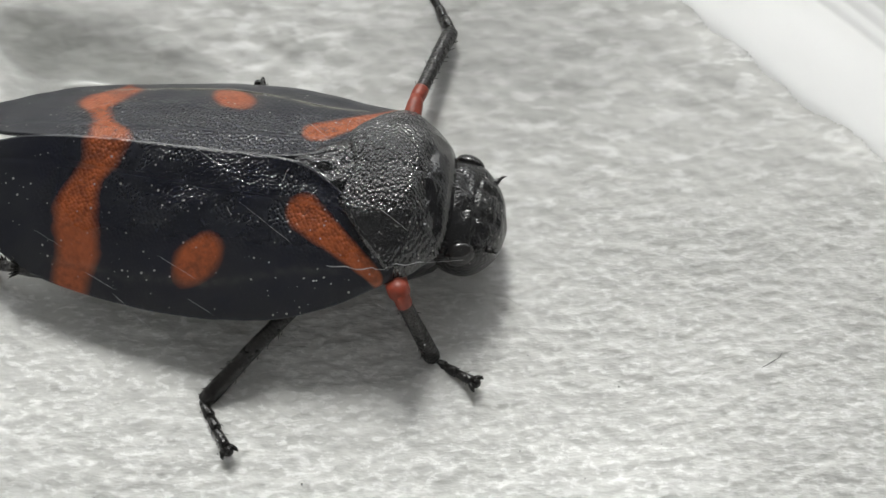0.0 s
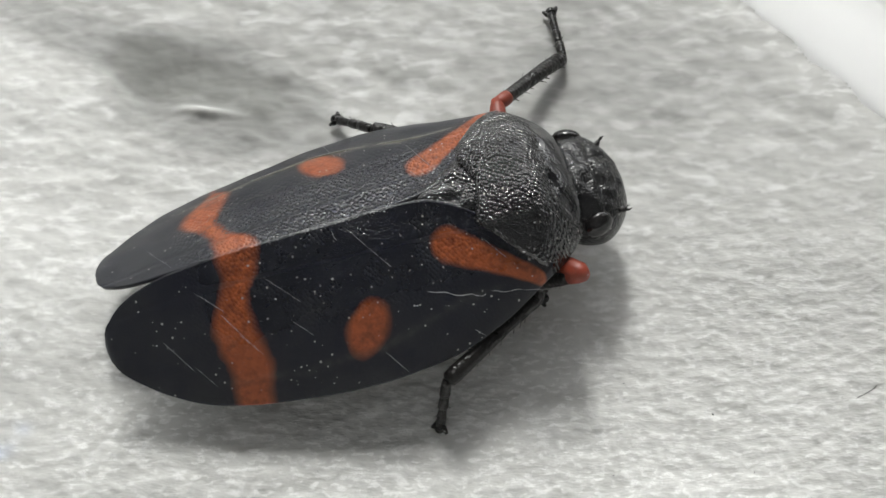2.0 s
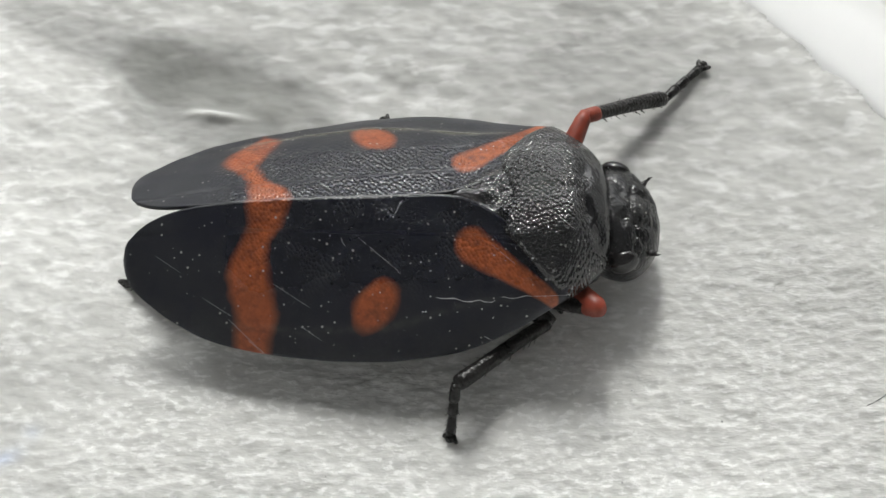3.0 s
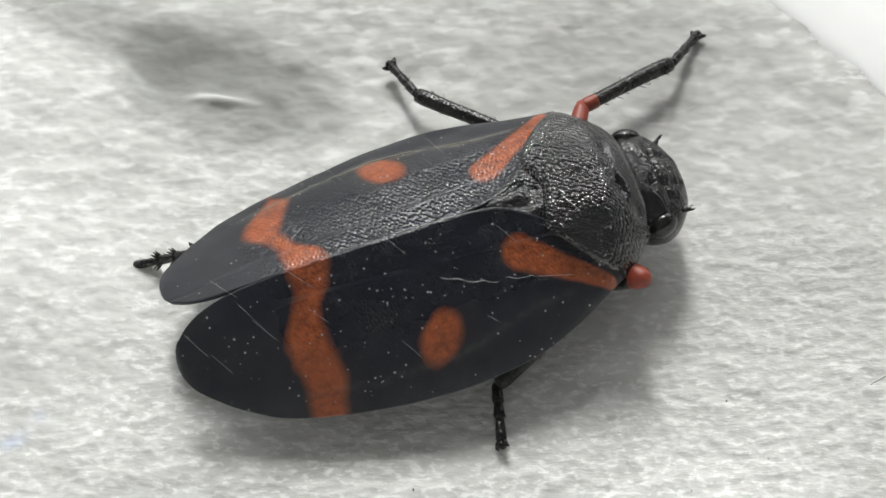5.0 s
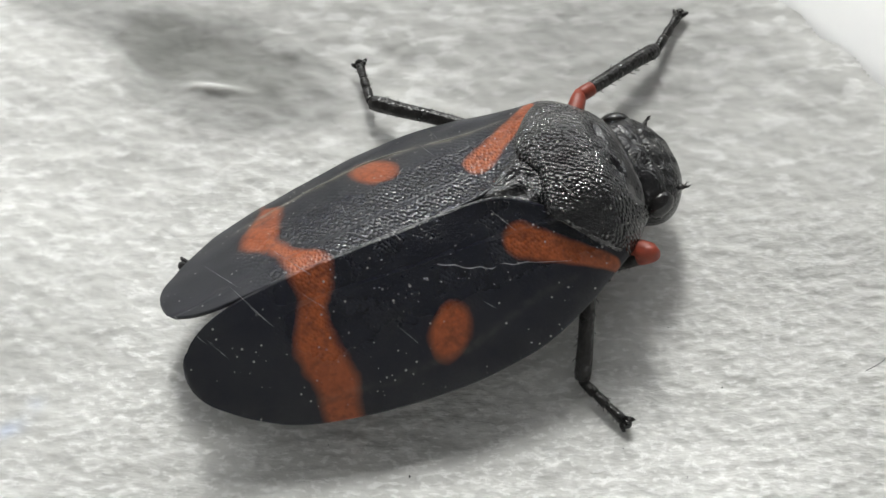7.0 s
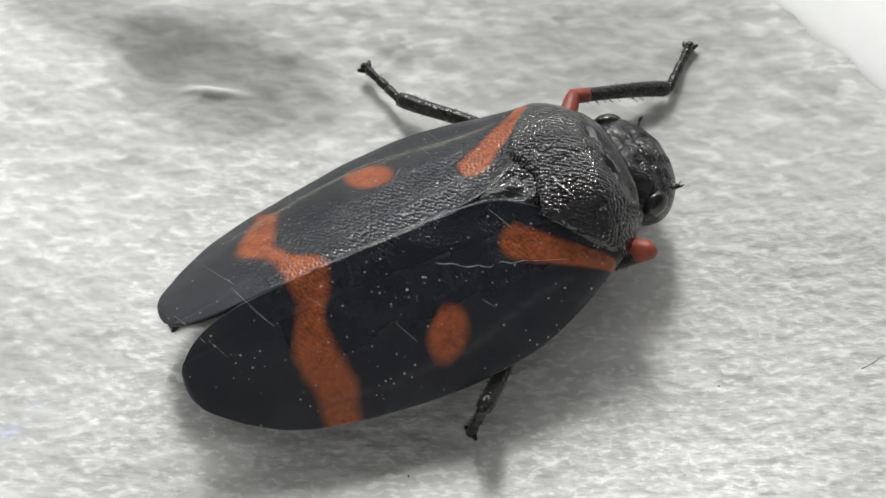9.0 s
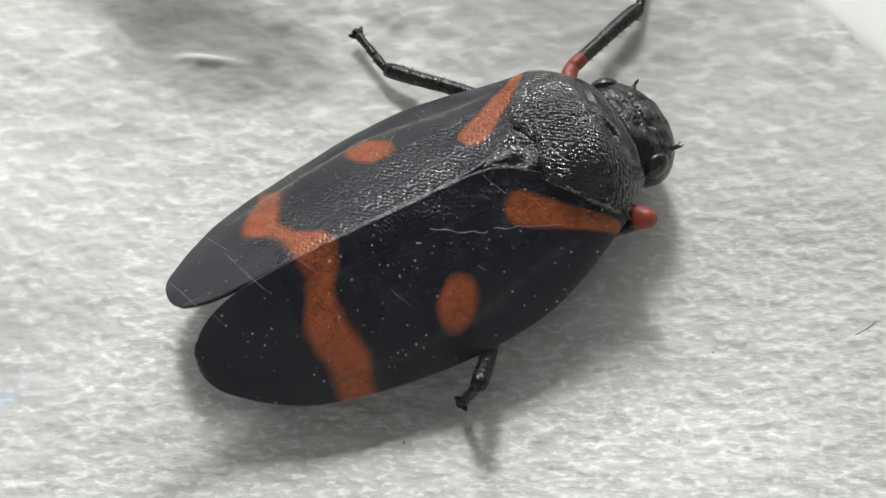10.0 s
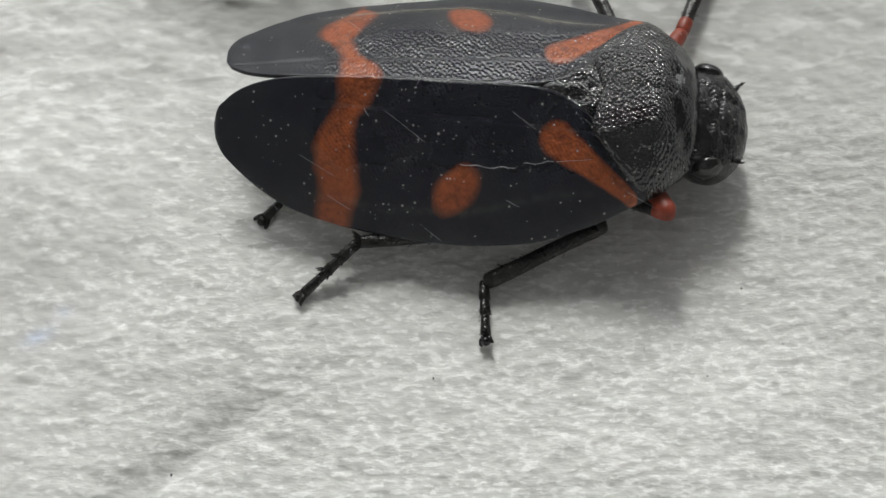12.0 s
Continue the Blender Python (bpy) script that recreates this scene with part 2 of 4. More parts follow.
def np_noise(x, y, seed):
    """Smooth value noise on arrays."""
    rng = np.random.RandomState(seed)
    lattice = rng.rand(256, 256)
    xi, yi = np.floor(x).astype(int), np.floor(y).astype(int)
    u, v = x - xi, y - yi
    u, v = u * u * (3 - 2 * u), v * v * (3 - 2 * v)
    a, b = lattice[xi % 256, yi % 256], lattice[(xi + 1) % 256, yi % 256]
    c, d = lattice[xi % 256, (yi + 1) % 256], lattice[(xi + 1) % 256, (yi + 1) % 256]
    return (a * (1 - u) + b * u) * (1 - v) + (c * (1 - u) + d * u) * v - 0.5


# ---------------------------------------------------------------- the box
WALL_N = Vector((0.728, 0.686, 0))     # outward from the floor to the seen wall
WALL_T = Vector((0.686, -0.728, 0))
WALL_D = 12.9
BOX_W, BOX_L = 64.0, 84.0              # across and along the seen wall
LID_Z = 7.2


def box_point(n, t, z):
    """n: outward from the seen wall's foot, t: along it."""
    return WALL_N * (WALL_D + n) + WALL_T * t + Vector((0, 0, z))


def build_tissue():
    def spread(lo, hi, fine_lo, fine_hi, step):
        mid = np.arange(fine_lo, fine_hi + step / 2, step)
        left = fine_lo - np.cumsum(step * 1.35 ** np.arange(1, 60))
        right = fine_hi + np.cumsum(step * 1.35 ** np.arange(1, 60))
        return np.concatenate([left[left > lo][::-1], mid, right[right < hi]])
    xs = spread(-62, 62, -16.0, 17.0, 0.085)
    ys = spread(-72, 62, -13.0, 11.5, 0.075)
    X, Y = np.meshgrid(xs, ys, indexing="ij")
    n = X * WALL_N.x + Y * WALL_N.y - WALL_D
    # crepe of short fibres lying across the view
    wx, wy = X + 0.35 * np_noise(X * 1.1, Y * 1.1, 5), Y + 0.25 * np_noise(X * 0.9, Y * 1.3, 6)
    Z = 0.13 * np_noise(wx * 2.0 + wy * 0.5, wy * 3.6, 1) + 0.12 * np_noise(wx * 5.0 - wy, wy * 6.4, 2) + 0.10 * np_noise(wx * 8.5 + wy * 2, wy * 10, 3)
    # slow waves, little under the insect
    calm = 1 - 0.75 * np.exp(-((X / 9) ** 2 + ((Y + 1.5) / 5.5) ** 2) ** 2)
    crisp = 1 / (1 + np.exp((Y + 0.55 * X - 0.5) * 0.8 - 0.5 * np_noise(X * 0.5, Y * 0.6, 8)))
    crisp = np.maximum(crisp, 1 / (1 + np.exp(-(X - 5.0) * 0.9)) / (1 + np.exp((Y - 1.5) * 0.9)))
    crisp *= 0.3 + 0.7 / (1 + np.exp(-(X + 7.0 - 0.5 * Y + 1.5 * np_noise(X * 0.4, Y * 0.4, 9)) * 0.6))
    Z *= 0.47 * (0.28 + 0.72 * crisp)
    Z += (1 - crisp) * (0.09 * np_noise(X * 1.3 + 0.4 * Y, Y * 1.7, 14) + 0.05 * np_noise(X * 2.9, Y * 3.3, 15))
    Z += calm * 0.45 * np_noise(X * 0.16 + 3, Y * 0.2, 11) + calm * 0.13 * np_noise(X * 0.42, Y * 0.5, 12)
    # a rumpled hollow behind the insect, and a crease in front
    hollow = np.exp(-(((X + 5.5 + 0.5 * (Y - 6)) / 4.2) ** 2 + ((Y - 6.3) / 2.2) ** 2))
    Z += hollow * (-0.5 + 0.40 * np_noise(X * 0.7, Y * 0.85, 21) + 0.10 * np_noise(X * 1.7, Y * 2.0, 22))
    ridge = np.exp(-(((X + 12.5) / 3.0) ** 2 + ((Y - 5.2) / 2.2) ** 2))
    Z += 0.22 * ridge + 0.55 * np.exp(-((X + 13.5) / 4.0) ** 2 - ((Y + 1.5) / 3.6) ** 2)
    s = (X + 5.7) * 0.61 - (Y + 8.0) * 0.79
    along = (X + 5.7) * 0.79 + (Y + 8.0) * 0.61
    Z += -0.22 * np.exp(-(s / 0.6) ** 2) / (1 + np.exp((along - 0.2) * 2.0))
    # the paper turns up where it meets the wall
    Z += 0.07 * np.clip((n + 2.2) / 2.2, 0, 1.6) ** 2
    Z -= 0.03
    # a patch that has gone grey
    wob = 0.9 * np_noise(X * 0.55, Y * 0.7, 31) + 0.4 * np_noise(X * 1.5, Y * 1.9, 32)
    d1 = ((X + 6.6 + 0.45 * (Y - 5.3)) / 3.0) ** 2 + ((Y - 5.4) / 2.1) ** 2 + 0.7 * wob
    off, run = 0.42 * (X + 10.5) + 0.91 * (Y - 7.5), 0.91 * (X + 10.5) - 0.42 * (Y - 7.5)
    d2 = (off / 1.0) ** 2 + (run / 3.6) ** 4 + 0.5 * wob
    grey_shade = 0.85 / (1 + np.exp((d1 - 1.0) * 2.6)) + 0.55 / (1 + np.exp((d2 - 0.9) * 3.0))
    # painted shade: broad towards the back right, and more near the wall
    grey_shade += 0.36 / (1 + np.exp(-(Y - 1.6 + 0.6 * X) * 0.7 - wob))
    grey_shade += 0.3 * np.exp(-(((X - 4.5) / 4.0) ** 2 + ((Y - 6.5) / 2.6) ** 2))
    # shade of the crease, painted along it
    grey_shade += 0.24 * np.exp(-(s / 0.8) ** 2) / (1 + np.exp((along - 0.0) * 1.6))
    grey_shade = np.clip(grey_shade * (0.97 + 0.15 * np_noise(X * 2.1, Y * 2.6, 33)), 0, 1)
    fold = np.exp(-((Y - 5.0 + 0.12 * (X + 7)) / 0.16) ** 2 - ((X + 7.0) / 0.75) ** 2)
    Z += 0.22 * fold
    # highlight painted on the fold, and brighter paper towards the wall
    grey_shade *= (1 - 0.75 * fold) * (1 - 0.9 * np.exp(-(np.minimum(n, 0) / 0.9) ** 2))
    keep = n < 0.12 + 0.35 * np_noise(X * 1.3, Y * 1.3, 41)
    other = (np.abs(X * WALL_T.x + Y * WALL_T.y) < BOX_L / 2 - 0.3) & (n > -BOX_W + 0.4)
    keep &= other
    verts = np.column_stack([X.ravel(), Y.ravel(), Z.ravel()]) * MM
    idx = np.arange(X.size).reshape(X.shape)
    ok = keep[:-1, :-1] & keep[1:, :-1] & keep[1:, 1:] & keep[:-1, 1:]
    quads = np.stack([idx[:-1, :-1], idx[1:, :-1], idx[1:, 1:], idx[:-1, 1:]], -1)[ok]
    used = np.unique(quads)
    remap = np.full(X.size, -1)
    remap[used] = np.arange(len(used))
    me = bpy.data.meshes.new("floor")
    me.from_pydata(verts[used].tolist(), [], remap[quads].tolist())
    me.polygons.foreach_set("use_smooth", [True] * len(me.polygons))
    me.materials.append(MAT_TISSUE)
    me.attributes.new("grey_shade", "FLOAT", "POINT").data.foreach_set("value", grey_shade.ravel()[used])
    dye = 0.75 * np.exp(-((X + 11.8) / 0.42) ** 2 - ((Y + 5.95 - 0.4 * (X + 11.8)) / 0.26) ** 2) + 0.3 * np.exp(-((X + 11.15) / 0.25) ** 2 - ((Y + 5.2) / 0.2) ** 2)
    me.attributes.new("dye", "FLOAT", "POINT").data.foreach_set("value", dye.ravel()[used])
    me.attributes.new("crisp", "FLOAT", "POINT").data.foreach_set("value", crisp.ravel()[used])
    tagged(new("floor", me), "crumpled white tissue paper lining the box", "floor", kind="structure")


WALL_PROFILE = [(-0.9, -1.2), (-0.3, -0.3), (0.0, -0.05), (0.3, 0.05), (0.6, 0.11), (0.95, 0.16), (1.3, 0.19), (1.7, 0.195), (2.2, 0.18), (3.0, 0.13), (3.1, 0.04), (3.25, 0.04), (3.35, 0.12),
                (3.6, 0.11), (3.7, 0.02), (3.85, 0.02), (3.95, 0.10), (4.2, 0.09), (4.3, 0.01), (4.45, 0.01), (4.55, 0.08), (5.0, 0.07), (8.6, 0.3), (9.0, 0.9), (9.2, 4.0),
                (9.3, 7.1), (9.75, 7.15), (9.8, 6.8), (9.75, 3.0), (9.7, -0.2), (9.6, -0.5), (2.0, -0.6), (0.8, -1.0), (-0.9, -1.5)]


def build_wall(name, mirror_n, along, label):
    """One side of the box: a moulded profile swept along it."""
    bm = bmesh.new()
    rows = []
    half = (BOX_L if along == "t" else BOX_W) / 2
    for s in (-half - 9, -half * 0.5, 0, half * 0.5, half + 9):
        row = []
        for n, z in WALL_PROFILE:
            if along == "t":
                p = box_point(n if not mirror_n else -BOX_W - n, s, z)
            else:
                p = box_point(-BOX_W / 2 + s, (BOX_L / 2 + n) * (-1 if mirror_n else 1), z)
            row.append(bm.verts.new(p))
        rows.append(row)
    grid_faces(bm, rows, True)
    tagged(part(name, bm, MAT_BOX), label, "wall", kind="structure")


def slab(name, lo, hi, mat, label, category):
    """A straight piece of the table or the added light screens between two corners, in millimetres."""
    bm = bmesh.new()
    bmesh.ops.create_cube(bm, size=1)
    bmesh.ops.scale(bm, vec=[b - a for a, b in zip(lo, hi)], verts=bm.verts)
    bmesh.ops.translate(bm, vec=[(a + b) / 2 for a, b in zip(lo, hi)], verts=bm.verts)
    tagged(part(name, bm, mat, smooth=False), label, category, kind="structure")


def build_box():
    text = "milky white plastic box wall with a ridged rim"
    build_wall("wall_north", False, "t", text)
    build_wall("wall_south", True, "t", text)
    build_wall("wall_east", False, "n", text)
    build_wall("wall_west", True, "n", text)
    bm = bmesh.new()
    q = [box_point(a, b, -1.3) for a, b in ((9, -50), (9, 50), (-73, 50), (-73, -50))]
    lo = [bm.verts.new(p - Vector((0, 0, 0.8))) for p in q]
    hi = [bm.verts.new(p) for p in q]
    bm.faces.new(hi)
    bm.faces.new(lo[::-1])
    grid_faces(bm, [lo, hi], True)
    tagged(part("box_floor", bm, MAT_BOX, smooth=False), "milky white plastic base of the box", "floor", kind="structure")
    slab("table_top", (-460, -460, -32.3), (460, 460, -2.3), MAT_TABLE, "plain grey table top under the box", "table")


# unseen enclosure added to block light from the front, sides and above
def build_light_screens():
    slab("screen_south", (-1900, -720, -760), (1900, -600, 1760), MAT_SCREEN, "unseen grey screen added behind the table to cut front light", "wall")
    for name, x in (("screen_west", -1900), ("screen_east", 1800)):
        slab(name, (x, -600, -760), (x + 100, 1160, 1760), MAT_SCREEN, "unseen grey screen added at the side to cut light", "wall")
    slab("ceiling", (-1900, -720, 1760), (1900, 1260, 1860), MAT_SCREEN, "unseen grey screen added overhead to cut sky light", "ceiling")
    slab("screen_floor", (-1900, -720, -860), (1900, 1260, -760), MAT_TABLE, "unseen grey floor added to close the light enclosure", "floor")
    # the wide opening in front of the table, left to let light in
    slab("screen_north", (-1900, 1160, -760), (1900, 1260, -60), MAT_SCREEN, "unseen grey screen added under the opening for light", "wall")
    slab("screen_north_top", (-1900, 1160, 1660), (1900, 1260, 1760), MAT_SCREEN, "unseen grey strip added over the opening for light", "wall")


build_tissue()
build_box()
build_light_screens()


# ---------------------------------------------------------------- the froghopper
BUG_ROWS = [
    (0, -3.181, 0.733, 1.336, -3.80, 1.05, -8.84),
    (0.5, -3.047, 1.690, 1.503, 0.42, 2.45, -19.72),
    (1, -2.881, -0.053, 1.556, -2.09, -0.65, 6.31),
    (1.5, -2.833, -0.229, 1.816, -1.59, 0.35, 6.99),
    (2, -2.429, -0.733, 1.618, -2.26, -2.38, 15.90),
    (2.5, -2.227, -1.009, 1.622, -1.29, -1.33, 20.27),
    (3, -1.941, 0.270, 1.474, -0.35, 1.62, 2.34),
    (3.2, -1.725, 0.294, 1.859, 3.60, 1.79, -3.09),
    (4.8, -1.365, -0.300, 1.893, 3.98, 1.31, 3.93),
    (5, -1.029, -1.291, 1.585, 1.08, -0.69, 18.62),
    (5.5, -1.034, -1.307, 1.715, 0.46, 0.30, 18.47),
    (6, -1.076, -1.265, 1.577, 1.80, -0.27, 18.27),
    (6.5, -0.740, -1.981, 1.737, -3.30, -1.46, 28.32),
    (7, -0.900, -1.675, 1.704, -0.67, -0.39, 23.28),
    (7.2, -0.906, -1.618, 1.616, -0.20, -1.45, 22.75),
    (8.8, -0.958, -1.758, 1.777, 0.09, -0.79, 24.02),
    (9, -0.944, -1.794, 1.753, -0.65, -0.43, 24.07),
    (9.5, -0.797, -2.065, 1.823, -2.60, -0.72, 28.01),
    (10, -0.660, -1.849, 1.569, -1.34, -0.55, 26.68),
    (10.5, -0.428, -1.033, 1.596, 1.89, -0.43, 13.07),
    (11, -0.389, -0.372, 1.543, 1.10, 0.51, -0.27),
    (11.5, -0.314, -0.412, 1.731, 0.40, 0.02, -0.90),
    (12, -0.064, 0.026, 1.538, 3.27, 1.46, -4.54),
]
froghopper = tagged(new("froghopper"), "glossy black froghopper with orange bands and spots on its wings", "insect")

# along the body: top of the roof of wings, outer edge of the wing
WING = [(-6.52, 1.00, 0.46, 1.14, 0.40), (-6.47, 0.74, 0.66, 1.42, 0.24), (-6.30, 0.52, 0.86, 1.74, 0.06), (-5.90, 0.27, 1.08, 2.10, -0.12),
        (-5.3, 0.10, 1.32, 2.52, -0.28), (-4.5, 0.02, 1.54, 2.94, -0.42), (-3.3, 0.006, 1.72, 3.30, -0.50), (-1.5, 0.006, 1.83, 3.60, -0.46),
        (0.0, 0.006, 1.88, 3.74, -0.32), (1.5, 0.01, 1.93, 3.70, -0.16), (2.6, 0.25, 1.90, 3.51, 0.02), (3.6, 0.95, 1.72, 3.16, 0.28), (4.4, 1.75, 1.45, 2.82, 0.66),
        (4.95, 2.38, 1.2, 2.58, 0.98)]


def seg_mask(x, s, a, b, ra, rb):
    ax, bx = Vector(a), Vector(b)
    p = Vector((x, s))
    u = max(0.0, min(1.0, (p - ax).dot(bx - ax) / (bx - ax).length_squared))
    return 1.0 - (p - ax.lerp(bx, u)).length / (ra + (rb - ra) * u) * 0.5


# across the wing: inner and outer side of the orange band, on the far and on the near wing
BAND = {1: [(0, -3.28, -2.16), (0.5, -3.28, -2.36), (0.95, -3.31, -2.82), (1.4, -3.54, -3.02), (1.76, -3.86, -3.12), (2.15, -4.02, -3.0), (2.75, -3.80, -2.78), (3.2, -3.42, -2.62), (3.5, -3.2, -2.7), (3.75, -3.0, -3.05)],
        -1: [(0, -3.28, -2.18), (0.65, -3.26, -2.41), (1.15, -3.50, -2.75), (1.7, -3.76, -2.81), (2.3, -3.76, -2.72), (3.0, -3.64, -2.57), (3.7, -3.68, -2.75), (4.2, -3.62, -2.85), (5.2, -3.6, -2.9)]}


def wing_marks(x, s, y, side):
    """1 well inside an orange mark, 0.5 at its edge."""
    spot = 1.0 - 0.5 * math.hypot((x + 0.30 * (s - 2.87)) / 0.55, (s - 2.87) / 0.66)
    stripe = seg_mask(x, y, (2.50, 1.28), (4.55, 2.60), 0.41, 0.15)
    lo, hi = table(s, BAND[side])
    band = 0.5 + 0.75 * min(x - lo, hi - x)
    return max(0.0, spot, stripe, min(band, 1.0))


def wing_surface(x, v):
    """A point of the wing at x, v from the seam (0) to the outer edge (1)."""
    yi, zi, yo, zo = table(x, WING)
    reach = 0.72 + 0.62 * max(0.0, min(1.0, (x + 6.2) / 6.0))     # how steeply the margin turns down
    a = 0.26 + (reach - 0.26) * v
    y = yi + (yo - yi) * (math.sin(a) - 0.257) / (math.sin(reach) - 0.257)
    p = 1.0 + 0.5 * max(0.0, min(1.0, (x + 6.2) / 2.5))
    z = zo + (zi - zo) * (math.cos(a) ** p - math.cos(reach) ** p) / (0.9664 ** p - math.cos(reach) ** p)
    z -= 0.2 * (y - yi) * (1 - (y - yi) / max(yo - yi, 0.01)) * min(1.0, (yo - yi) / 2)
    return y, z


def turned(x, y):
    """Place for the pits, whose rows run aslant over the body."""
    return ((x * 0.82 - y * 0.57) * MM, (x * 0.57 + y * 0.82) * MM, 0)


# the rib inside the outer margin: minus x, share of the way across
RIB = [(-3.7, 0.57), (-2.8, 0.57), (-2.07, 0.595), (-0.59, 0.67), (1.2, 0.735), (2.0, 0.77), (2.7, 0.775), (3.4, 0.80)]


def build_forewing(side, lift):
    nx, ny = 150, 54
    bm = bmesh.new()
    mark = bm.verts.layers.float.new("marking")
    punct = bm.verts.layers.float.new("punctures")
    rib_pale = bm.verts.layers.float.new("rib_pale")
    place = bm.verts.layers.float_vector.new("pit_place")
    rows = []
    for i in range(nx + 1):
        u = i / nx
        x = -6.52 + 11.47 * (u * u * 0.35 + u * 0.65 if u < 1 else 1)
        row, last = [], None
        for j in range(ny + 1):
            y, z = wing_surface(x, j / ny)
            p = Vector((y, z))
            s = y if last is None else s + (p - last).length
            last = p
            z += 0.035 * fnoise(x * 1.1, s * 1.3, side) + lift
            if x > 1.2:     # the raised edge beside the scutellum
                z += 0.075 * min(1.0, (x - 1.2) / 1.0) * math.exp(-(j / ny / 0.05) ** 2)
            z -= 0.02 * math.exp(-((s - 0.95 - 0.06 * x) / 0.06) ** 2) * (1 if x < 2.5 else 0)
            v = bm.verts.new((x, y * side + (j / ny) ** 2 * (0.09 if side > 0 else 0.07), z))
            v[place] = turned(x, s * (0.60 if side > 0 else 0.92))
            rib = math.exp(-((j / ny - table(-x, RIB)[0] - 0.012 * fnoise(x * 2, 3, side)) / 0.028) ** 2)
            # paler along the rib, much fainter on the near wing
            v[rib_pale] = rib * max(0.0, min(1.0, (3.9 - x) / 0.5, (x + 4.4) / 1.2)) * (0.8 + 0.5 * fnoise(x * 1.7, 1, side)) * (1.0 if side > 0 else 0.15)
            v[mark] = wing_marks(x, s, y, side)
            fade = max(0.0, min(1.0, (x + 4.6) / 1.6))
            suture = math.exp(-((s - 0.95 - 0.06 * x) / 0.10) ** 2)
            v[punct] = fade * (1.0 - 0.9 * max(0.0, min(1.0, (s - 1.6) / 1.2))) * (1.0 - 0.7 * suture) * max(0.0, min(1.0, j / ny / 0.02))
            row.append(v)
        rows.append(row)
    grid_faces(bm, rows)
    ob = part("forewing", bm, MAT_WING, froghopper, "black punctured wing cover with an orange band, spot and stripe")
    sol = ob.modifiers.new("thickness", "SOLIDIFY")
    sol.thickness, sol.offset = 0.10 * MM, -1 if side > 0 else 1
    # the raised rib along the outer margin, and fainter ones on the disc
    pts = []
    for k in range(49):
        u = k / 48
        x = 3.7 - 7.1 * u
        across = table(-x, RIB)[0]
        y, z = wing_surface(x, across)
        pts.append((x, y * side + (0.09 if side > 0 else 0.07) * across ** 2, z + 0.012 + 0.035 * fnoise(x * 1.1, y, side) + lift))
    radii = [0.020 * min(1.0, 6 * u + 0.1, 3 * (1 - u) + 0.1) for u in (k / 48 for k in range(49))]
    part("vein", tube(pts, radii, 6, 0.7), MAT_VEIN, ob, "pale raised wing vein")
    return ob


build_forewing(1, 0.0)
build_forewing(-1, 0.02)


def build_body():
    rows = [(-5.0, 0.35, 0.2, 0.1), (-4.2, 1.1, 0.6, 0.05), (-2.5, 1.9, 0.95, -0.05), (0.0, 2.35, 1.15, -0.15), (2.0, 2.35, 1.2, -0.15), (3.6, 2.2, 1.3, -0.05), (5.0, 1.95, 1.2, -0.05),
            (6.0, 1.4, 1.0, -0.1), (6.3, 1.0, 0.7, 0.0)]
    sections = []
    for k in range(34):
        x = -5.0 + 11.3 * k / 33
        w, h, zc = table(x, rows)
        groove = 1.0 - (0.03 * (1 + math.cos(x * 7.0)) if x < 1 else 0)
        sections.append([(x, w * groove * math.cos(t), zc + h * groove * math.sin(t)) for t in (2 * math.pi * j / 26 for j in range(26))])
    part("abdomen", loft(sections), MAT_BELLY, froghopper, "dull black underside of thorax and abdomen")


build_body()


# wings and belly were laid out a little small: grow them about the pit of the scutellum
GROWTH = Matrix.Translation((3.5 * MM, 0, 2.0 * MM)) @ Matrix.Scale(1.027, 4) @ Matrix.Translation((-3.5 * MM, 0, -2.0 * MM))
for _ob in froghopper.children_recursive:
    _ob.data.transform(GROWTH)


def plate(name, half, back, front, height, pitting, nx, ny, label):
    """A domed plate: back and front edge by distance from the middle, height over (x, y), pits over (x, y)."""
    bm = bmesh.new()
    punct = bm.verts.layers.float.new("punctures")
    place = bm.verts.layers.float_vector.new("pit_place")
    rows = []
    for i in range(nx + 1):
        u = i / nx
        row = []
        for j in range(ny + 1):
            y = half * math.sin((2 * j / ny - 1) * math.pi / 2)
            xb, xf = table(abs(y), back)[0], table(abs(y), front)[0]
            x = xb + (xf - xb) * u
            z = height(x, y) + 0.02 * fnoise(x * 2.5, y * 2.5, 3) + 0.012 * fnoise(x * 7, y * 7, 5)
            rim = min(min(u, 1 - u) * (xf - xb), half - abs(y))
            z -= 0.06 * math.exp(-(rim / 0.08) ** 2)
            v = bm.verts.new((x, y, z))
            v[punct] = pitting(x, y)
            v[place] = turned(x, y * 0.84)
            row.append(v)
        rows.append(row)
    grid_faces(bm, rows)
    ob = part(name, bm, MAT_SHIELD, froghopper, label)
    sol = ob.modifiers.new("thickness", "SOLIDIFY")
    sol.thickness, sol.offset = 0.14 * MM, -1
    return ob


def hollow(x, y, cx, cy, rx, ry):
    """1 in the middle of a dent that lies on both sides of the body."""
    return math.exp(-(((x - cx) / rx) ** 2 + ((abs(y) - cy) / ry) ** 2))


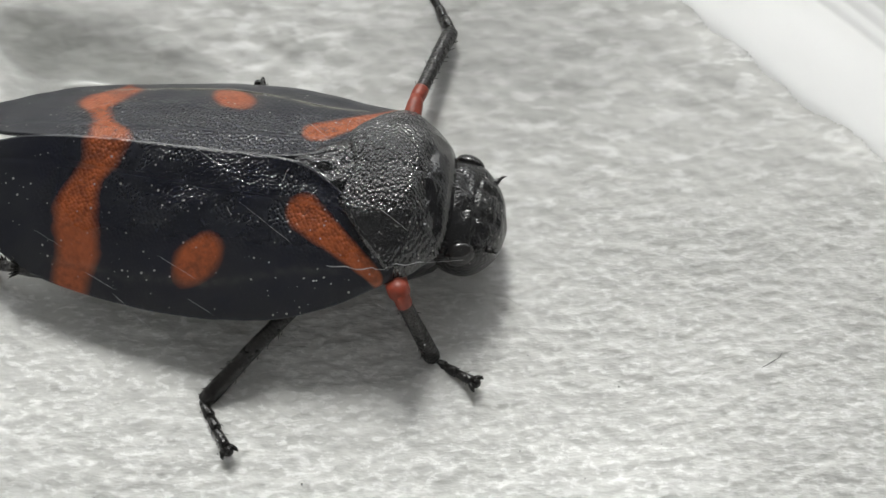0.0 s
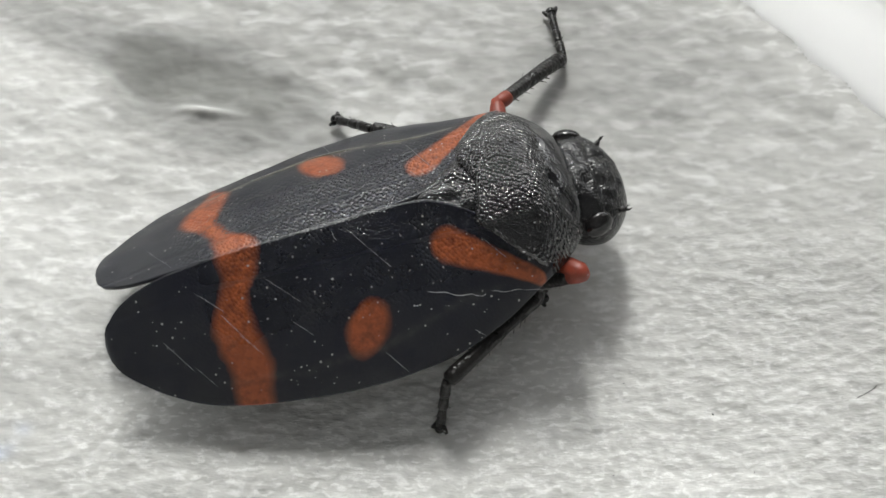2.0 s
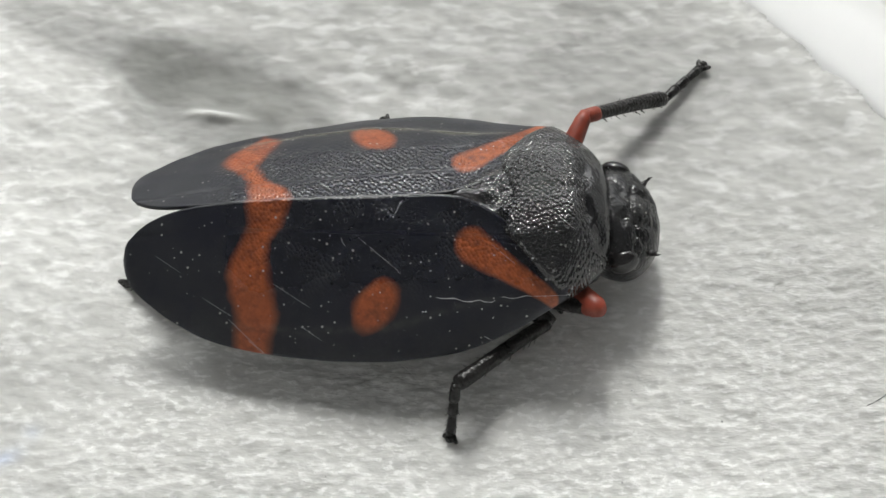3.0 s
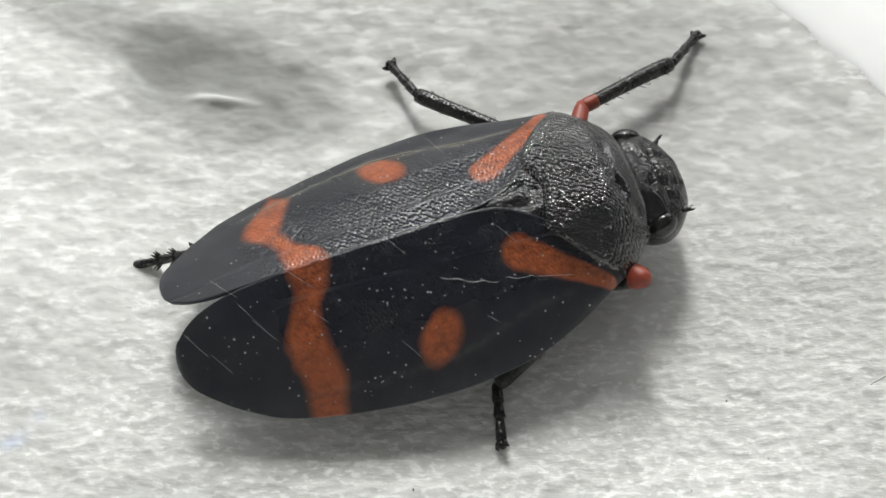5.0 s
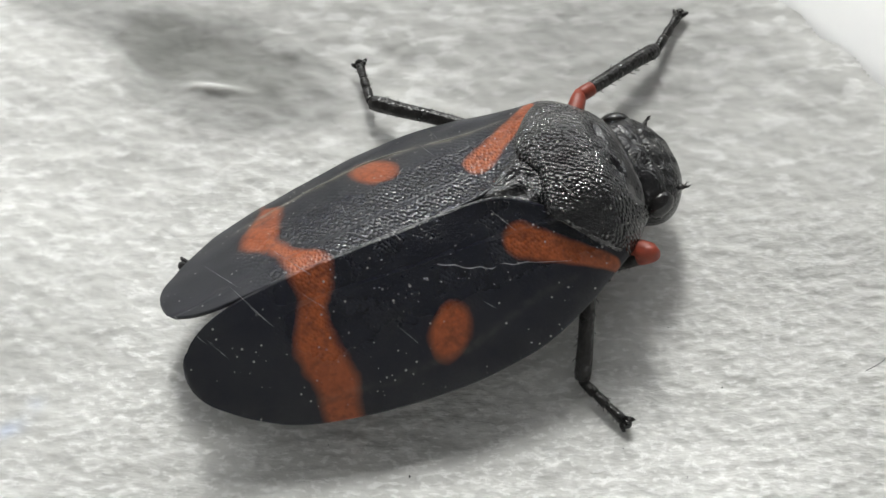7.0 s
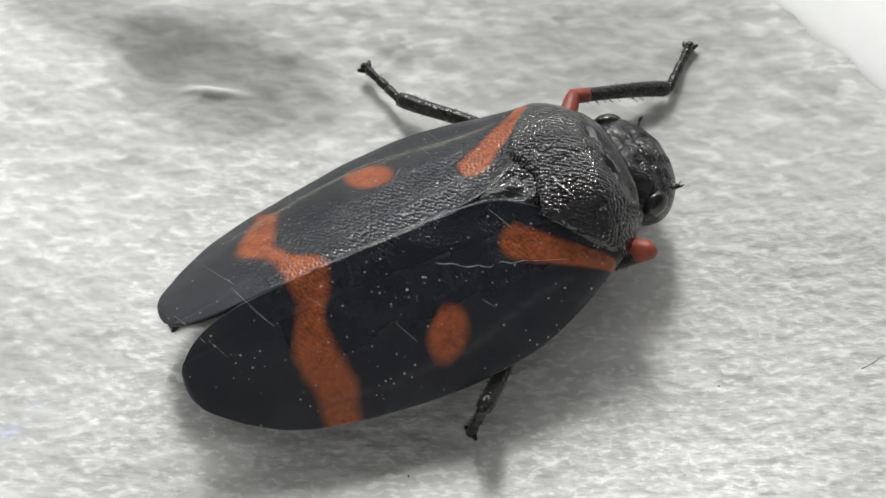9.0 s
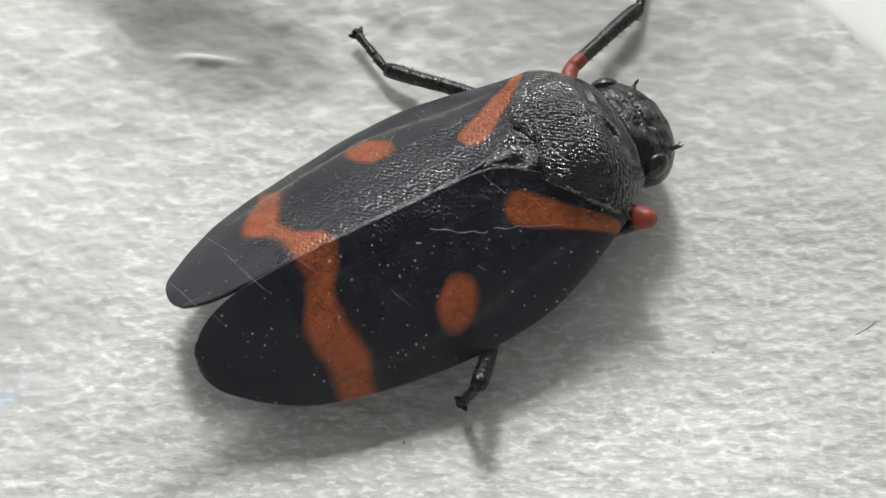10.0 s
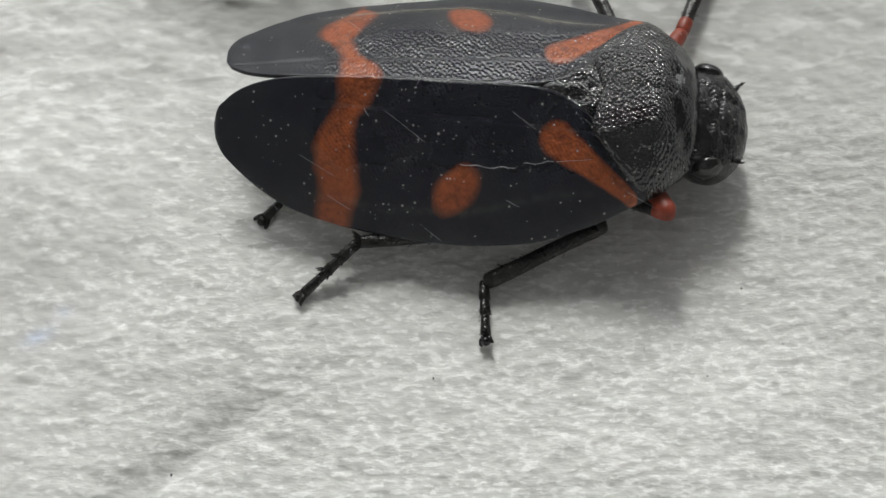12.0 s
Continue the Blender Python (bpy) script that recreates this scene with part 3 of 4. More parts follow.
def pronotum_height(x, y):
    top, drop = table(x, [(3.2, 2.02, 1.0), (3.6, 2.12, 1.05), (4.2, 2.28, 1.15), (4.7, 2.36, 1.14), (5.1, 2.34, 1.28), (5.5, 2.18, 1.6), (5.9, 1.88, 1.95), (6.2, 1.55, 2.3), (6.4, 1.30, 2.6)])
    z = top - drop * (abs(y) / 2.6) ** 2.9
    z -= 0.15 * hollow(x, y, 5.55, 0.62, 0.16, 0.34) + 0.10 * hollow(x, y, 5.85, 1.25, 0.22, 0.3)
    z -= 0.07 * hollow(x, y, 4.9, 1.75, 0.6, 0.16) + 0.05 * hollow(x, y, 5.1, 0.0, 0.8, 0.07)
    z += 0.05 * hollow(x, y, 6.1, 0.0, 0.14, 1.3)
    return z


def pronotum_pits(x, y):
    return max(0.22, min(1.0, (5.75 - x) / 0.35)) if abs(y) < 1.6 else 1.0


plate("pronotum", 2.66, [(0, 3.62), (0.4, 3.50), (1.1, 3.36), (1.7, 3.82), (2.27, 4.36), (2.66, 4.92)],
      [(0, 6.36), (0.7, 6.33), (1.3, 6.22), (1.75, 6.08), (2.1, 5.76), (2.42, 5.42), (2.66, 5.08)],
      pronotum_height, pronotum_pits, 70, 90, "glossy pitted black neck shield")


def scutellum_height(x, y):
    z = 1.98 + 0.035 * (x - 2.0) - 0.32 * (y / 1.1) ** 2
    z -= 0.11 * math.exp(-(((x - 3.36) / 0.10) ** 2 + ((y - 0.08) / 0.13) ** 2)) + 0.07 * hollow(x, y, 2.85, 0.28, 0.32, 0.12)
    return z + 0.08 * hollow(x, y, 3.2, 0.55, 0.3, 0.16) + 0.05 * hollow(x, y, 2.6, 0.0, 0.5, 0.10)


plate("scutellum", 1.2, [(0, 1.95), (0.3, 2.35), (0.7, 2.95), (1.0, 3.35), (1.2, 3.6)], [(0, 3.75), (1.2, 3.7)],
      scutellum_height, lambda x, y: 0.85, 40, 44, "small black triangular plate with a central pit")


def build_head():
    sections = []
    rows = [(5.9, 1.35, 1.10, 0.24), (6.3, 1.58, 1.16, 0.22), (6.7, 1.66, 1.13, 0.18), (7.0, 1.58, 1.06, 0.13), (7.25, 1.40, 0.97, 0.08), (7.48, 1.14, 0.83, 0.02), (7.68, 0.82, 0.64, -0.06), (7.80, 0.46, 0.40, -0.14), (7.86, 0.08, 0.1, -0.2)]
    for k in range(52):
        x = 5.9 + 1.96 * (1 - (1 - k / 51) ** 1.7)
        w, h, zc = table(x, rows)
        ring = []
        for j in range(84):
            t = 2 * math.pi * j / 84
            c, sn = math.cos(t), math.sin(t)
            y = w * math.copysign(abs(c) ** 0.9, c)
            z = zc + h * math.copysign(abs(sn) ** 0.88, sn)
            if z > zc:
                edge = 6.86 + 0.12 * abs(y)                 # front line of the crown
                z -= 0.11 * math.exp(-((x - edge) / 0.07) ** 2) * max(0, 1 - abs(y) / 1.3)
                flank = 0.50 - 0.12 * max(0.0, x - 6.9)      # furrows beside the swollen face
                z -= 0.13 * math.exp(-((abs(y) - flank) / 0.08) ** 2) * max(0, min(1, (x - 6.8) / 0.15)) * max(0, min(1, (7.6 - x) / 0.2))
                z += 0.06 * hollow(x, y, 7.2, 0.0, 0.3, 0.36)
                z -= 0.10 * hollow(x, y, 6.62, 0.42, 0.13, 0.2) + 0.09 * hollow(x, y, 7.12, 0.92, 0.14, 0.12)
                z += 0.05 * hollow(x, y, 6.66, 0.08, 0.07, 0.07)
                z += 0.04 * fnoise(x * 3.4, y * 3.4, 7) + 0.02 * fnoise(x * 7, y * 7, 9) + 0.008 * fnoise(x * 15, y * 15, 4)
            rib = 0.02 * math.sin(x * 24) * math.exp(-((abs(y) - 0.30) / 0.2) ** 2) * (1 if x > 7.2 and z > zc - 0.3 else 0)
            ring.append((x + rib, y, z + rib))
        sections.append(ring)
    head = part("head", loft(sections), MAT_HEAD, froghopper, "black head with a swollen face")
    for side in (1, -1):
        bm = bmesh.new()
        bmesh.ops.create_uvsphere(bm, u_segments=28, v_segments=20, radius=1)
        bmesh.ops.scale(bm, vec=(0.43, 0.27, 0.38), verts=bm.verts)
        bmesh.ops.rotate(bm, cent=(0, 0, 0), matrix=Euler((0.25 * side, 0, -0.30 * side)).to_matrix(), verts=bm.verts)
        bmesh.ops.translate(bm, vec=(6.64, 1.43 * side, 0.64), verts=bm.verts)
        part("eye", bm, MAT_EYE, head, "shiny dark compound eye")
        pts = [(7.30, 1.02 * side, 0.42), (7.42, 1.10 * side, 0.50), (7.50, 1.17 * side, 0.55)]
        bits = [tube(pts, [0.10, 0.09, 0.055], 8), tube([pts[2], (7.58, 1.22 * side, 0.60), (7.66, 1.22 * side, 0.66)], [0.04, 0.028, 0.01], 6)]
        for k in range(5):
            bits.append(tube([pts[1 + k % 2], (7.50 + 0.03 * k, (1.10 + 0.06 * (k % 3)) * side, 0.66 + 0.02 * k)], [0.018, 0.006], 5))
        part("antenna", join_bm(*bits), MAT_LEG, head, "short bristle-like feeler")


build_head()

LEG_SIZES = {"fore": (Vector((4.7, 1.0, -0.6)), 2.9, 3.3, 1.95), "middle": (Vector((2.9, 1.2, -0.7)), 2.2, 3.5, 1.75), "hind": (Vector((1.2, 1.0, -0.8)), 2.3, 5.0, 2.3)}
LEGS = {}


def spine(at, out, length, r=0.06):
    at, out = Vector(at), Vector(out).normalized()
    return tube([at, at + out * length * 0.6, at + out * length], [r, r * 0.7, 0.01], 6)


def build_leg(side, kind):
    """Thigh, shin and foot, each along its own z from the joint nearer the body."""
    hip, lf, lt, ls = LEG_SIZES[kind]
    if kind == "fore" and side < 0:
        lf, lt, ls = 2.6, 2.85, 1.5
    knee_red = kind == "fore"
    bulge = 1.35 if kind == "hind" else 1.0
    k = [0.0, 0.08, 0.3, 0.55, 0.8, 0.96, 1.05]
    r = [0.16, 0.27 * bulge, 0.33 * bulge, 0.33 * bulge, 0.27 if not knee_red or side > 0 else 0.31, 0.23 if not knee_red or side > 0 else 0.30, 0.17]
    bm = tube([(0.04 * math.sin(u * 3.1), 0, lf * u) for u in k], r, 14)
    femur = part("femur", bm, MAT_RED if knee_red else MAT_LEG, froghopper, "orange-red upper leg" if knee_red else "black upper leg")
    thin = 0.8 if kind == "hind" else 1.0
    k = [0.0, 0.04, 0.15, 0.4, 0.7, 0.92, 0.98, 1.0]
    r = [0.13, 0.20 * thin, 0.205 * thin, 0.21 * thin, 0.225 * thin, 0.24 * thin, 0.22 * thin, 0.12]
    bits = [tube([(0.05 * math.sin(u * 3.1), 0.02 * math.sin(u * 6), lt * u) for u in k], r, 14)]
    rng = random.Random(7 if side > 0 else 9)
    if kind == "hind":
        for u, a in ((0.34, 0.3), (0.55, -0.2), (0.72, 0.5)):
            bits.append(spine((0.1, 0, lt * u), (1, a, 0.8), 0.55, 0.085))
        for j in range(9):
            a = -1.6 + 3.2 * j / 8
            bits.append(spine((0.15 * math.cos(a), 0.15 * math.sin(a), lt * 0.985), (math.cos(a), math.sin(a), 1.0), 0.26, 0.05))
    for j in range(46):
        u, a = rng.uniform(0.12, 0.97), rng.uniform(0, 6.28)
        bits.append(spine((0.19 * thin * math.cos(a), 0.19 * thin * math.sin(a), lt * u), (math.cos(a), math.sin(a), 1.3), rng.uniform(0.10, 0.2), 0.012))
    tibia = part("tibia", join_bm(*bits), MAT_LEG, froghopper, "black bristly shin with a spiny tip" if kind == "hind" else "black bristly shin")
    if knee_red:
        cuff = [0.0, 0.03, 0.08, 0.13, 0.155]
        rc = [0.17, 0.215, 0.222, 0.22, 0.20]
        part("cuff", tube([(0.05 * math.sin(u * 3.1), 0.02 * math.sin(u * 6), lt * u) for u in cuff], rc, 14), MAT_RED, tibia, "orange-red knee end")
    # three foot joints, each wider at its tip, then claws and a pad
    bits = []
    z = 0.0
    for n, (length, r0, r1) in enumerate(((0.30, 0.15, 0.175), (0.24, 0.145, 0.17), (0.36, 0.13, 0.165))):
        a, b2 = z * ls, (z + length) * ls
        bits.append(tube([(0, 0, a - 0.03), (0, 0, a + 0.06), (0, 0, (a + b2) / 2), (0, 0, b2 - 0.06), (0, 0, b2)], [r0 * 0.85, r0, (r0 + r1) / 2, r1, r1 * 0.85], 12, 0.85))
        if kind == "hind" and n < 2:
            for j in range(7):
                t = -1.5 + 3.0 * j / 6
                bits.append(spine((0.13 * math.cos(t), 0.13 * math.sin(t), b2 - 0.05), (math.cos(t), math.sin(t), 1.0), 0.22, 0.045))
        z += length
    for s in (1, -1):
        bits.append(tube([(0, 0.05 * s, 0.88 * ls), (0.02, 0.15 * s, 0.95 * ls), (0.0, 0.21 * s, 1.0 * ls), (-0.07, 0.22 * s, 1.02 * ls)], [0.09, 0.08, 0.055, 0.02], 6))
    for j in range(14):
        u, a = rng.uniform(0.1, 0.9), rng.uniform(0, 6.28)
        bits.append(spine((0.12 * math.cos(a), 0.12 * math.sin(a), ls * u), (math.cos(a), math.sin(a), 1.3), 0.12, 0.01))
    tarsus = part("tarsus", join_bm(*bits), MAT_LEG, froghopper, "black jointed foot with claws")
    bm = bmesh.new()
    bmesh.ops.create_uvsphere(bm, u_segments=10, v_segments=8, radius=0.15)
    bmesh.ops.translate(bm, vec=(0, 0, 0.96 * ls), verts=bm.verts)
    part("pad", bm, MAT_LEG, tarsus)
    LEGS[("left " if side > 0 else "right ") + kind] = (Vector((hip.x, hip.y * side, hip.z)), femur, tibia, tarsus)


for _kind in LEG_SIZES:
    build_leg(1, _kind)
    build_leg(-1, _kind)


def walk_limb(limb, rows):
    """rows: seconds, where a limb begins and ends in the insect's space; it never spins about its own length."""
    up, keys = Vector((-0.3, 0, 1)), []
    for t, a, b in rows:
        d = (b - a).normalized()
        up = (up - d * up.dot(d)).normalized()
        keys.append((t, Matrix.Translation(a * MM) @ Matrix((up, d.cross(up), d)).transposed().to_4x4()))
    walk(limb, keys)


def walk_leg(leg, rows):
    """rows: seconds, knee, ankle and foot tip in millimetres of the insect's space."""
    hip, femur, tibia, tarsus = leg
    rows = [(t, Vector(knee), Vector(ankle), Vector(tip)) for t, knee, ankle, tip in rows]
    walk_limb(femur, [(t, hip, knee) for t, knee, ankle, tip in rows])
    walk_limb(tibia, [(t, knee, ankle) for t, knee, ankle, tip in rows])
    walk_limb(tarsus, [(t, ankle, tip) for t, knee, ankle, tip in rows])


# ---------------------------------------------------------------- the clear lid and what lies about
def build_lid():
    bm = bmesh.new()
    q = [box_point(a, b, LID_Z) for a, b in ((9.9, -51.5), (9.9, 51.5), (-73.5, 51.5), (-73.5, -51.5))]
    lo = [bm.verts.new(p) for p in q]
    hi = [bm.verts.new(p + Vector((0, 0, 0.5))) for p in q]
    bm.faces.new(hi)
    bm.faces.new(lo[::-1])
    grid_faces(bm, [lo, hi], True)
    lid = part("box_lid", bm, MAT_LID, None, smooth=False)
    lid.visible_shadow = False
    tagged(lid, "clear scratched plastic lid closing the box", "lid")
    z = LID_Z - 0.012

    def scratch(points, width, wiggle=0.0, rough=0.0, seed=1):
        rng = random.Random(seed)
        pts = []
        for (ax, ay), (bx, by) in zip(points, points[1:]):
            n = max(3, int(math.hypot(bx - ax, by - ay) / 0.09))
            for i in range(n):
                u = i / n
                w = wiggle * math.sin((ax + (bx - ax) * u) * 11.0) + rng.uniform(-rough, rough)
                pts.append((ax + (bx - ax) * u, ay + (by - ay) * u + w, z))
        pts.append((*points[-1], z))
        radii = [width * rng.uniform(0.35, 0.85) for _ in pts]
        radii[0] = radii[-1] = width * 0.2
        part("scratch", tube(pts, radii, 5, 0.4), MAT_SCRATCH, lid, "fine pale scratch")

    # the long wavy scratch and its straight tail
    scratch([(-0.28, -4.62), (0.25, -4.71), (0.86, -4.75), (1.1, -4.70)], 0.026, 0.035, 0.012, 1)
    scratch([(1.22, -4.66), (1.6, -4.62), (1.95, -4.60)], 0.020, 0.03, 0.008, 2)
    scratch([(1.98, -4.60), (2.86, -4.55)], 0.010, 0.0, 0.002, 3)
    # straight scuffs, all leaning the same way
    rng = random.Random(4)
    for k, (x, y, length, w) in enumerate(((-6.30, -5.98, 1.05, 0.011), (-5.05, -5.25, 1.3, 0.012), (-4.6, -5.75, 0.8, 0.009), (-2.97, -0.58, 0.62, 0.010), (-0.83, -0.64, 0.9, 0.009), (-0.70, -1.40, 0.4, 0.010),
                                           (-5.7, -4.7, 0.9, 0.009), (-4.1, -4.3, 1.1, 0.008), (-3.4, -5.4, 0.7, 0.009), (-2.2, -3.0, 1.5, 0.007), (-3.3, -1.5, 0.9, 0.008), (-5.5, -6.6, 0.7, 0.010),
                                           (1.0, -3.2, 0.8, 0.008), (2.6, -2.4, 0.6, 0.007), (-1.2, -6.2, 0.7, 0.008), (0.8, -5.6, 0.35, 0.012), (3.6, -5.4, 0.9, 0.007), (-6.9, -3.6, 0.8, 0.007))):
        a = -0.68 + rng.uniform(-0.12, 0.12)
        scratch([(x, y), (x + length * math.cos(a), y + length * math.sin(a))], w, 0, 0.003, 10 + k)
    scratch([(-1.28, -2.45), (-1.22, -2.3), (-1.18, -2.15), (-1.1, -2.05)], 0.014, 0, 0.006, 40)
    scratch([(-2.55, -3.05), (-2.50, -3.2), (-2.42, -3.3)], 0.014, 0, 0.006, 41)
    # a light dusting of specks under the lid
    for k in range(70):
        x, y = (rng.uniform(-6.6, 5.6), rng.uniform(-7.6, 0.8)) if k % 3 else (rng.gauss(-1.2, 1.3), rng.gauss(-4.6, 0.9))
        r = rng.choice((0.008, 0.009, 0.011, 0.013, 0.016, 0.022))
        bm = bmesh.new()
        bmesh.ops.create_icosphere(bm, subdivisions=1, radius=r)
        bmesh.ops.scale(bm, vec=(rng.uniform(0.8, 1.6), rng.uniform(0.7, 1.2), 0.5), verts=bm.verts)
        bmesh.ops.translate(bm, vec=(x, y, z), verts=bm.verts)
        part("speck", bm, MAT_SCRATCH, lid)


def build_lint():
    for name, pts, w, mat, label in (
            ("hair", [(11.25, -4.35, 0.16), (11.6, -4.18, 0.22), (11.85, -4.02, 0.2), (11.98, -3.82, 0.17)], 0.010, MAT_LINT, "short thin dark hair lying on the tissue"),):
        tagged(part(name, tube([Vector(p) for p in pts], [w * 0.6, w, w, w * 0.5], 6), mat), label, "hair")
    rng = random.Random(12)
    for x, y, r in ((-1.03, -7.28, 0.055), (7.42, -4.74, 0.05), (4.65, -6.5, 0.045), (-9.8, 2.7, 0.045), (-6.04, -6.1, 0.05), (-7.9, -9.9, 0.06), (11.55, -4.9, 0.04), (8.4, -6.4, 0.035), (-3.2, -6.4, 0.035), (6.3, -7.3, 0.04)):
        bm = bmesh.new()
        bmesh.ops.create_icosphere(bm, subdivisions=2, radius=r * 0.55)
        bmesh.ops.scale(bm, vec=(rng.uniform(0.6, 1.0), rng.uniform(0.9, 1.6), 0.7), verts=bm.verts)
        bmesh.ops.translate(bm, vec=(x, y, 0.06), verts=bm.verts)
        tagged(part("dust_speck", bm, MAT_LINT), "tiny dark speck of dirt on the tissue", "speck", "specks of dirt on the tissue")


build_lid()
build_lint()



def motions():
    walk(froghopper, [(t, pose(x * MM, y * MM, z * MM, rx, ry, rz)) for t, x, y, z, rx, ry, rz in BUG_ROWS])
    walk_leg(LEGS["left fore"], [
        (0, (4.90, 3.81, 0.08), (5.65, 6.97, -0.54), (4.78, 8.69, -0.84)),
        (0.5, (4.34, 3.86, -0.90), (4.40, 7.15, -1.14), (3.22, 8.67, -1.45)),
        (1, (5.22, 3.85, -0.50), (7.03, 6.53, -1.17), (6.92, 8.47, -1.32)),
        (1.5, (5.32, 3.83, -0.50), (7.46, 6.25, -1.18), (7.21, 8.17, -1.43)),
        (2, (5.34, 3.82, -0.38), (7.92, 5.57, -1.46), (8.12, 7.51, -1.56)),
        (2.5, (7.07, 2.67, -0.48), (10.31, 2.87, -1.04), (11.93, 3.82, -1.58)),
        (3, (5.94, 3.41, 0.44), (8.59, 4.87, -0.88), (9.96, 6.25, -1.08)),
        (3.2, (5.55, 3.76, -0.87), (8.21, 5.55, -1.66), (9.30, 7.12, -2.04)),
        (4.8, (5.80, 3.68, -0.65), (8.37, 5.57, -1.47), (9.48, 7.07, -2.06)),
        (5, (6.21, 3.47, -0.60), (9.39, 4.26, -1.00), (10.80, 5.41, -1.72)),
        (5.5, (6.15, 3.51, -0.57), (9.30, 4.27, -1.19), (10.77, 5.49, -1.62)),
        (6, (6.13, 3.52, -0.68), (9.30, 4.26, -1.25), (10.78, 5.44, -1.71)),
        (6.5, (6.59, 3.20, -0.59), (9.77, 3.73, -1.30), (11.41, 4.73, -1.63)),
        (7, (6.51, 3.27, -0.48), (9.58, 4.23, -1.18), (11.05, 5.44, -1.60)),
        (7.2, (6.45, 3.31, -0.70), (9.56, 4.23, -1.33), (10.92, 5.55, -1.78)),
        (8.8, (6.54, 3.24, -0.56), (9.65, 2.87, -1.57), (11.05, 4.20, -1.86)),
        (9, (6.54, 3.23, -0.37), (9.64, 2.91, -1.47), (11.09, 4.19, -1.68)),
        (9.5, (6.65, 3.15, -0.47), (9.75, 2.62, -1.47), (11.31, 3.77, -1.66)),
        (10, (6.64, 3.16, -0.58), (9.68, 4.35, -1.06), (10.91, 5.83, -1.34)),
        (10.5, (5.94, 3.61, -0.86), (6.62, 6.81, -1.22), (6.76, 8.69, -1.75)),
        (11, (5.03, 3.88, -0.58), (5.29, 7.14, -1.01), (5.22, 9.02, -1.52)),
        (11.5, (6.19, 3.48, -0.38), (7.14, 6.56, -1.05), (7.40, 8.44, -1.50)),
        (12, (6.05, 3.55, -0.92), (7.03, 6.66, -1.42), (7.26, 8.58, -1.69)),
    ])
    walk_leg(LEGS["right fore"], [
        (0, (5.23, -3.03, 0.93), (6.32, -3.46, -1.66), (7.56, -4.20, -1.25)),
        (0.5, (5.32, -2.82, 1.15), (7.00, -3.62, -1.01), (8.50, -3.61, -1.02)),
        (0.75, (5.55, -2.82, 1.05), (5.84, -3.65, -1.66), (7.17, -4.34, -1.73)),
        (1, (5.78, -2.80, 0.94), (4.59, -3.44, -1.57), (5.44, -4.67, -1.70)),
        (1.5, (5.90, -2.67, 0.99), (4.07, -3.86, -0.83), (4.91, -4.61, -1.83)),
        (2, (5.68, -2.89, 0.89), (3.83, -1.67, -0.90), (5.00, -1.94, -1.81)),
        (2.5, (5.86, -2.76, 0.93), (3.90, -1.62, -0.81), (5.10, -1.82, -1.69)),
        (3, (5.82, -2.91, 0.75), (3.75, -1.59, -0.69), (5.13, -1.77, -1.25)),
        (3.2, (5.93, -2.82, 0.79), (3.85, -1.69, -0.80), (5.18, -1.65, -1.50)),
        (4.8, (5.84, -2.87, 0.80), (3.82, -1.69, -0.83), (5.13, -1.66, -1.57)),
        (5, (5.45, -2.92, 0.98), (3.71, -1.56, -0.82), (5.02, -1.77, -1.52)),
        (5.5, (5.76, -2.92, 0.80), (3.81, -1.63, -0.84), (5.11, -1.74, -1.58)),
        (6, (5.65, -2.87, 0.93), (3.77, -1.58, -0.78), (5.10, -1.76, -1.45)),
        (6.5, (5.55, -2.96, 0.89), (3.83, -1.63, -0.96), (5.02, -1.74, -1.87)),
        (7, (5.64, -2.85, 0.96), (3.83, -1.62, -0.86), (5.09, -1.75, -1.66)),
        (7.2, (5.70, -2.90, 0.86), (3.81, -1.63, -0.85), (5.08, -1.74, -1.65)),
        (8.8, (5.78, -2.83, 0.90), (3.88, -1.67, -0.88), (5.10, -1.73, -1.75)),
        (9, (5.71, -2.81, 0.96), (3.87, -1.65, -0.87), (5.10, -1.73, -1.71)),
        (9.5, (5.54, -2.99, 0.85), (3.84, -1.63, -0.98), (5.04, -1.74, -1.87)),
        (10, (5.53, -2.94, 0.92), (3.76, -1.57, -0.84), (5.05, -1.81, -1.56)),
        (10.5, (5.70, -2.90, 0.87), (3.76, -1.61, -0.78), (5.08, -1.75, -1.48)),
        (11, (5.85, -2.87, 0.80), (3.80, -1.61, -0.73), (5.15, -1.71, -1.37)),
        (11.5, (5.53, -3.00, 0.84), (3.76, -1.58, -0.89), (5.06, -1.74, -1.62)),
        (12, (5.58, -2.98, 0.85), (3.67, -1.53, -0.71), (5.07, -1.76, -1.22)),
    ])
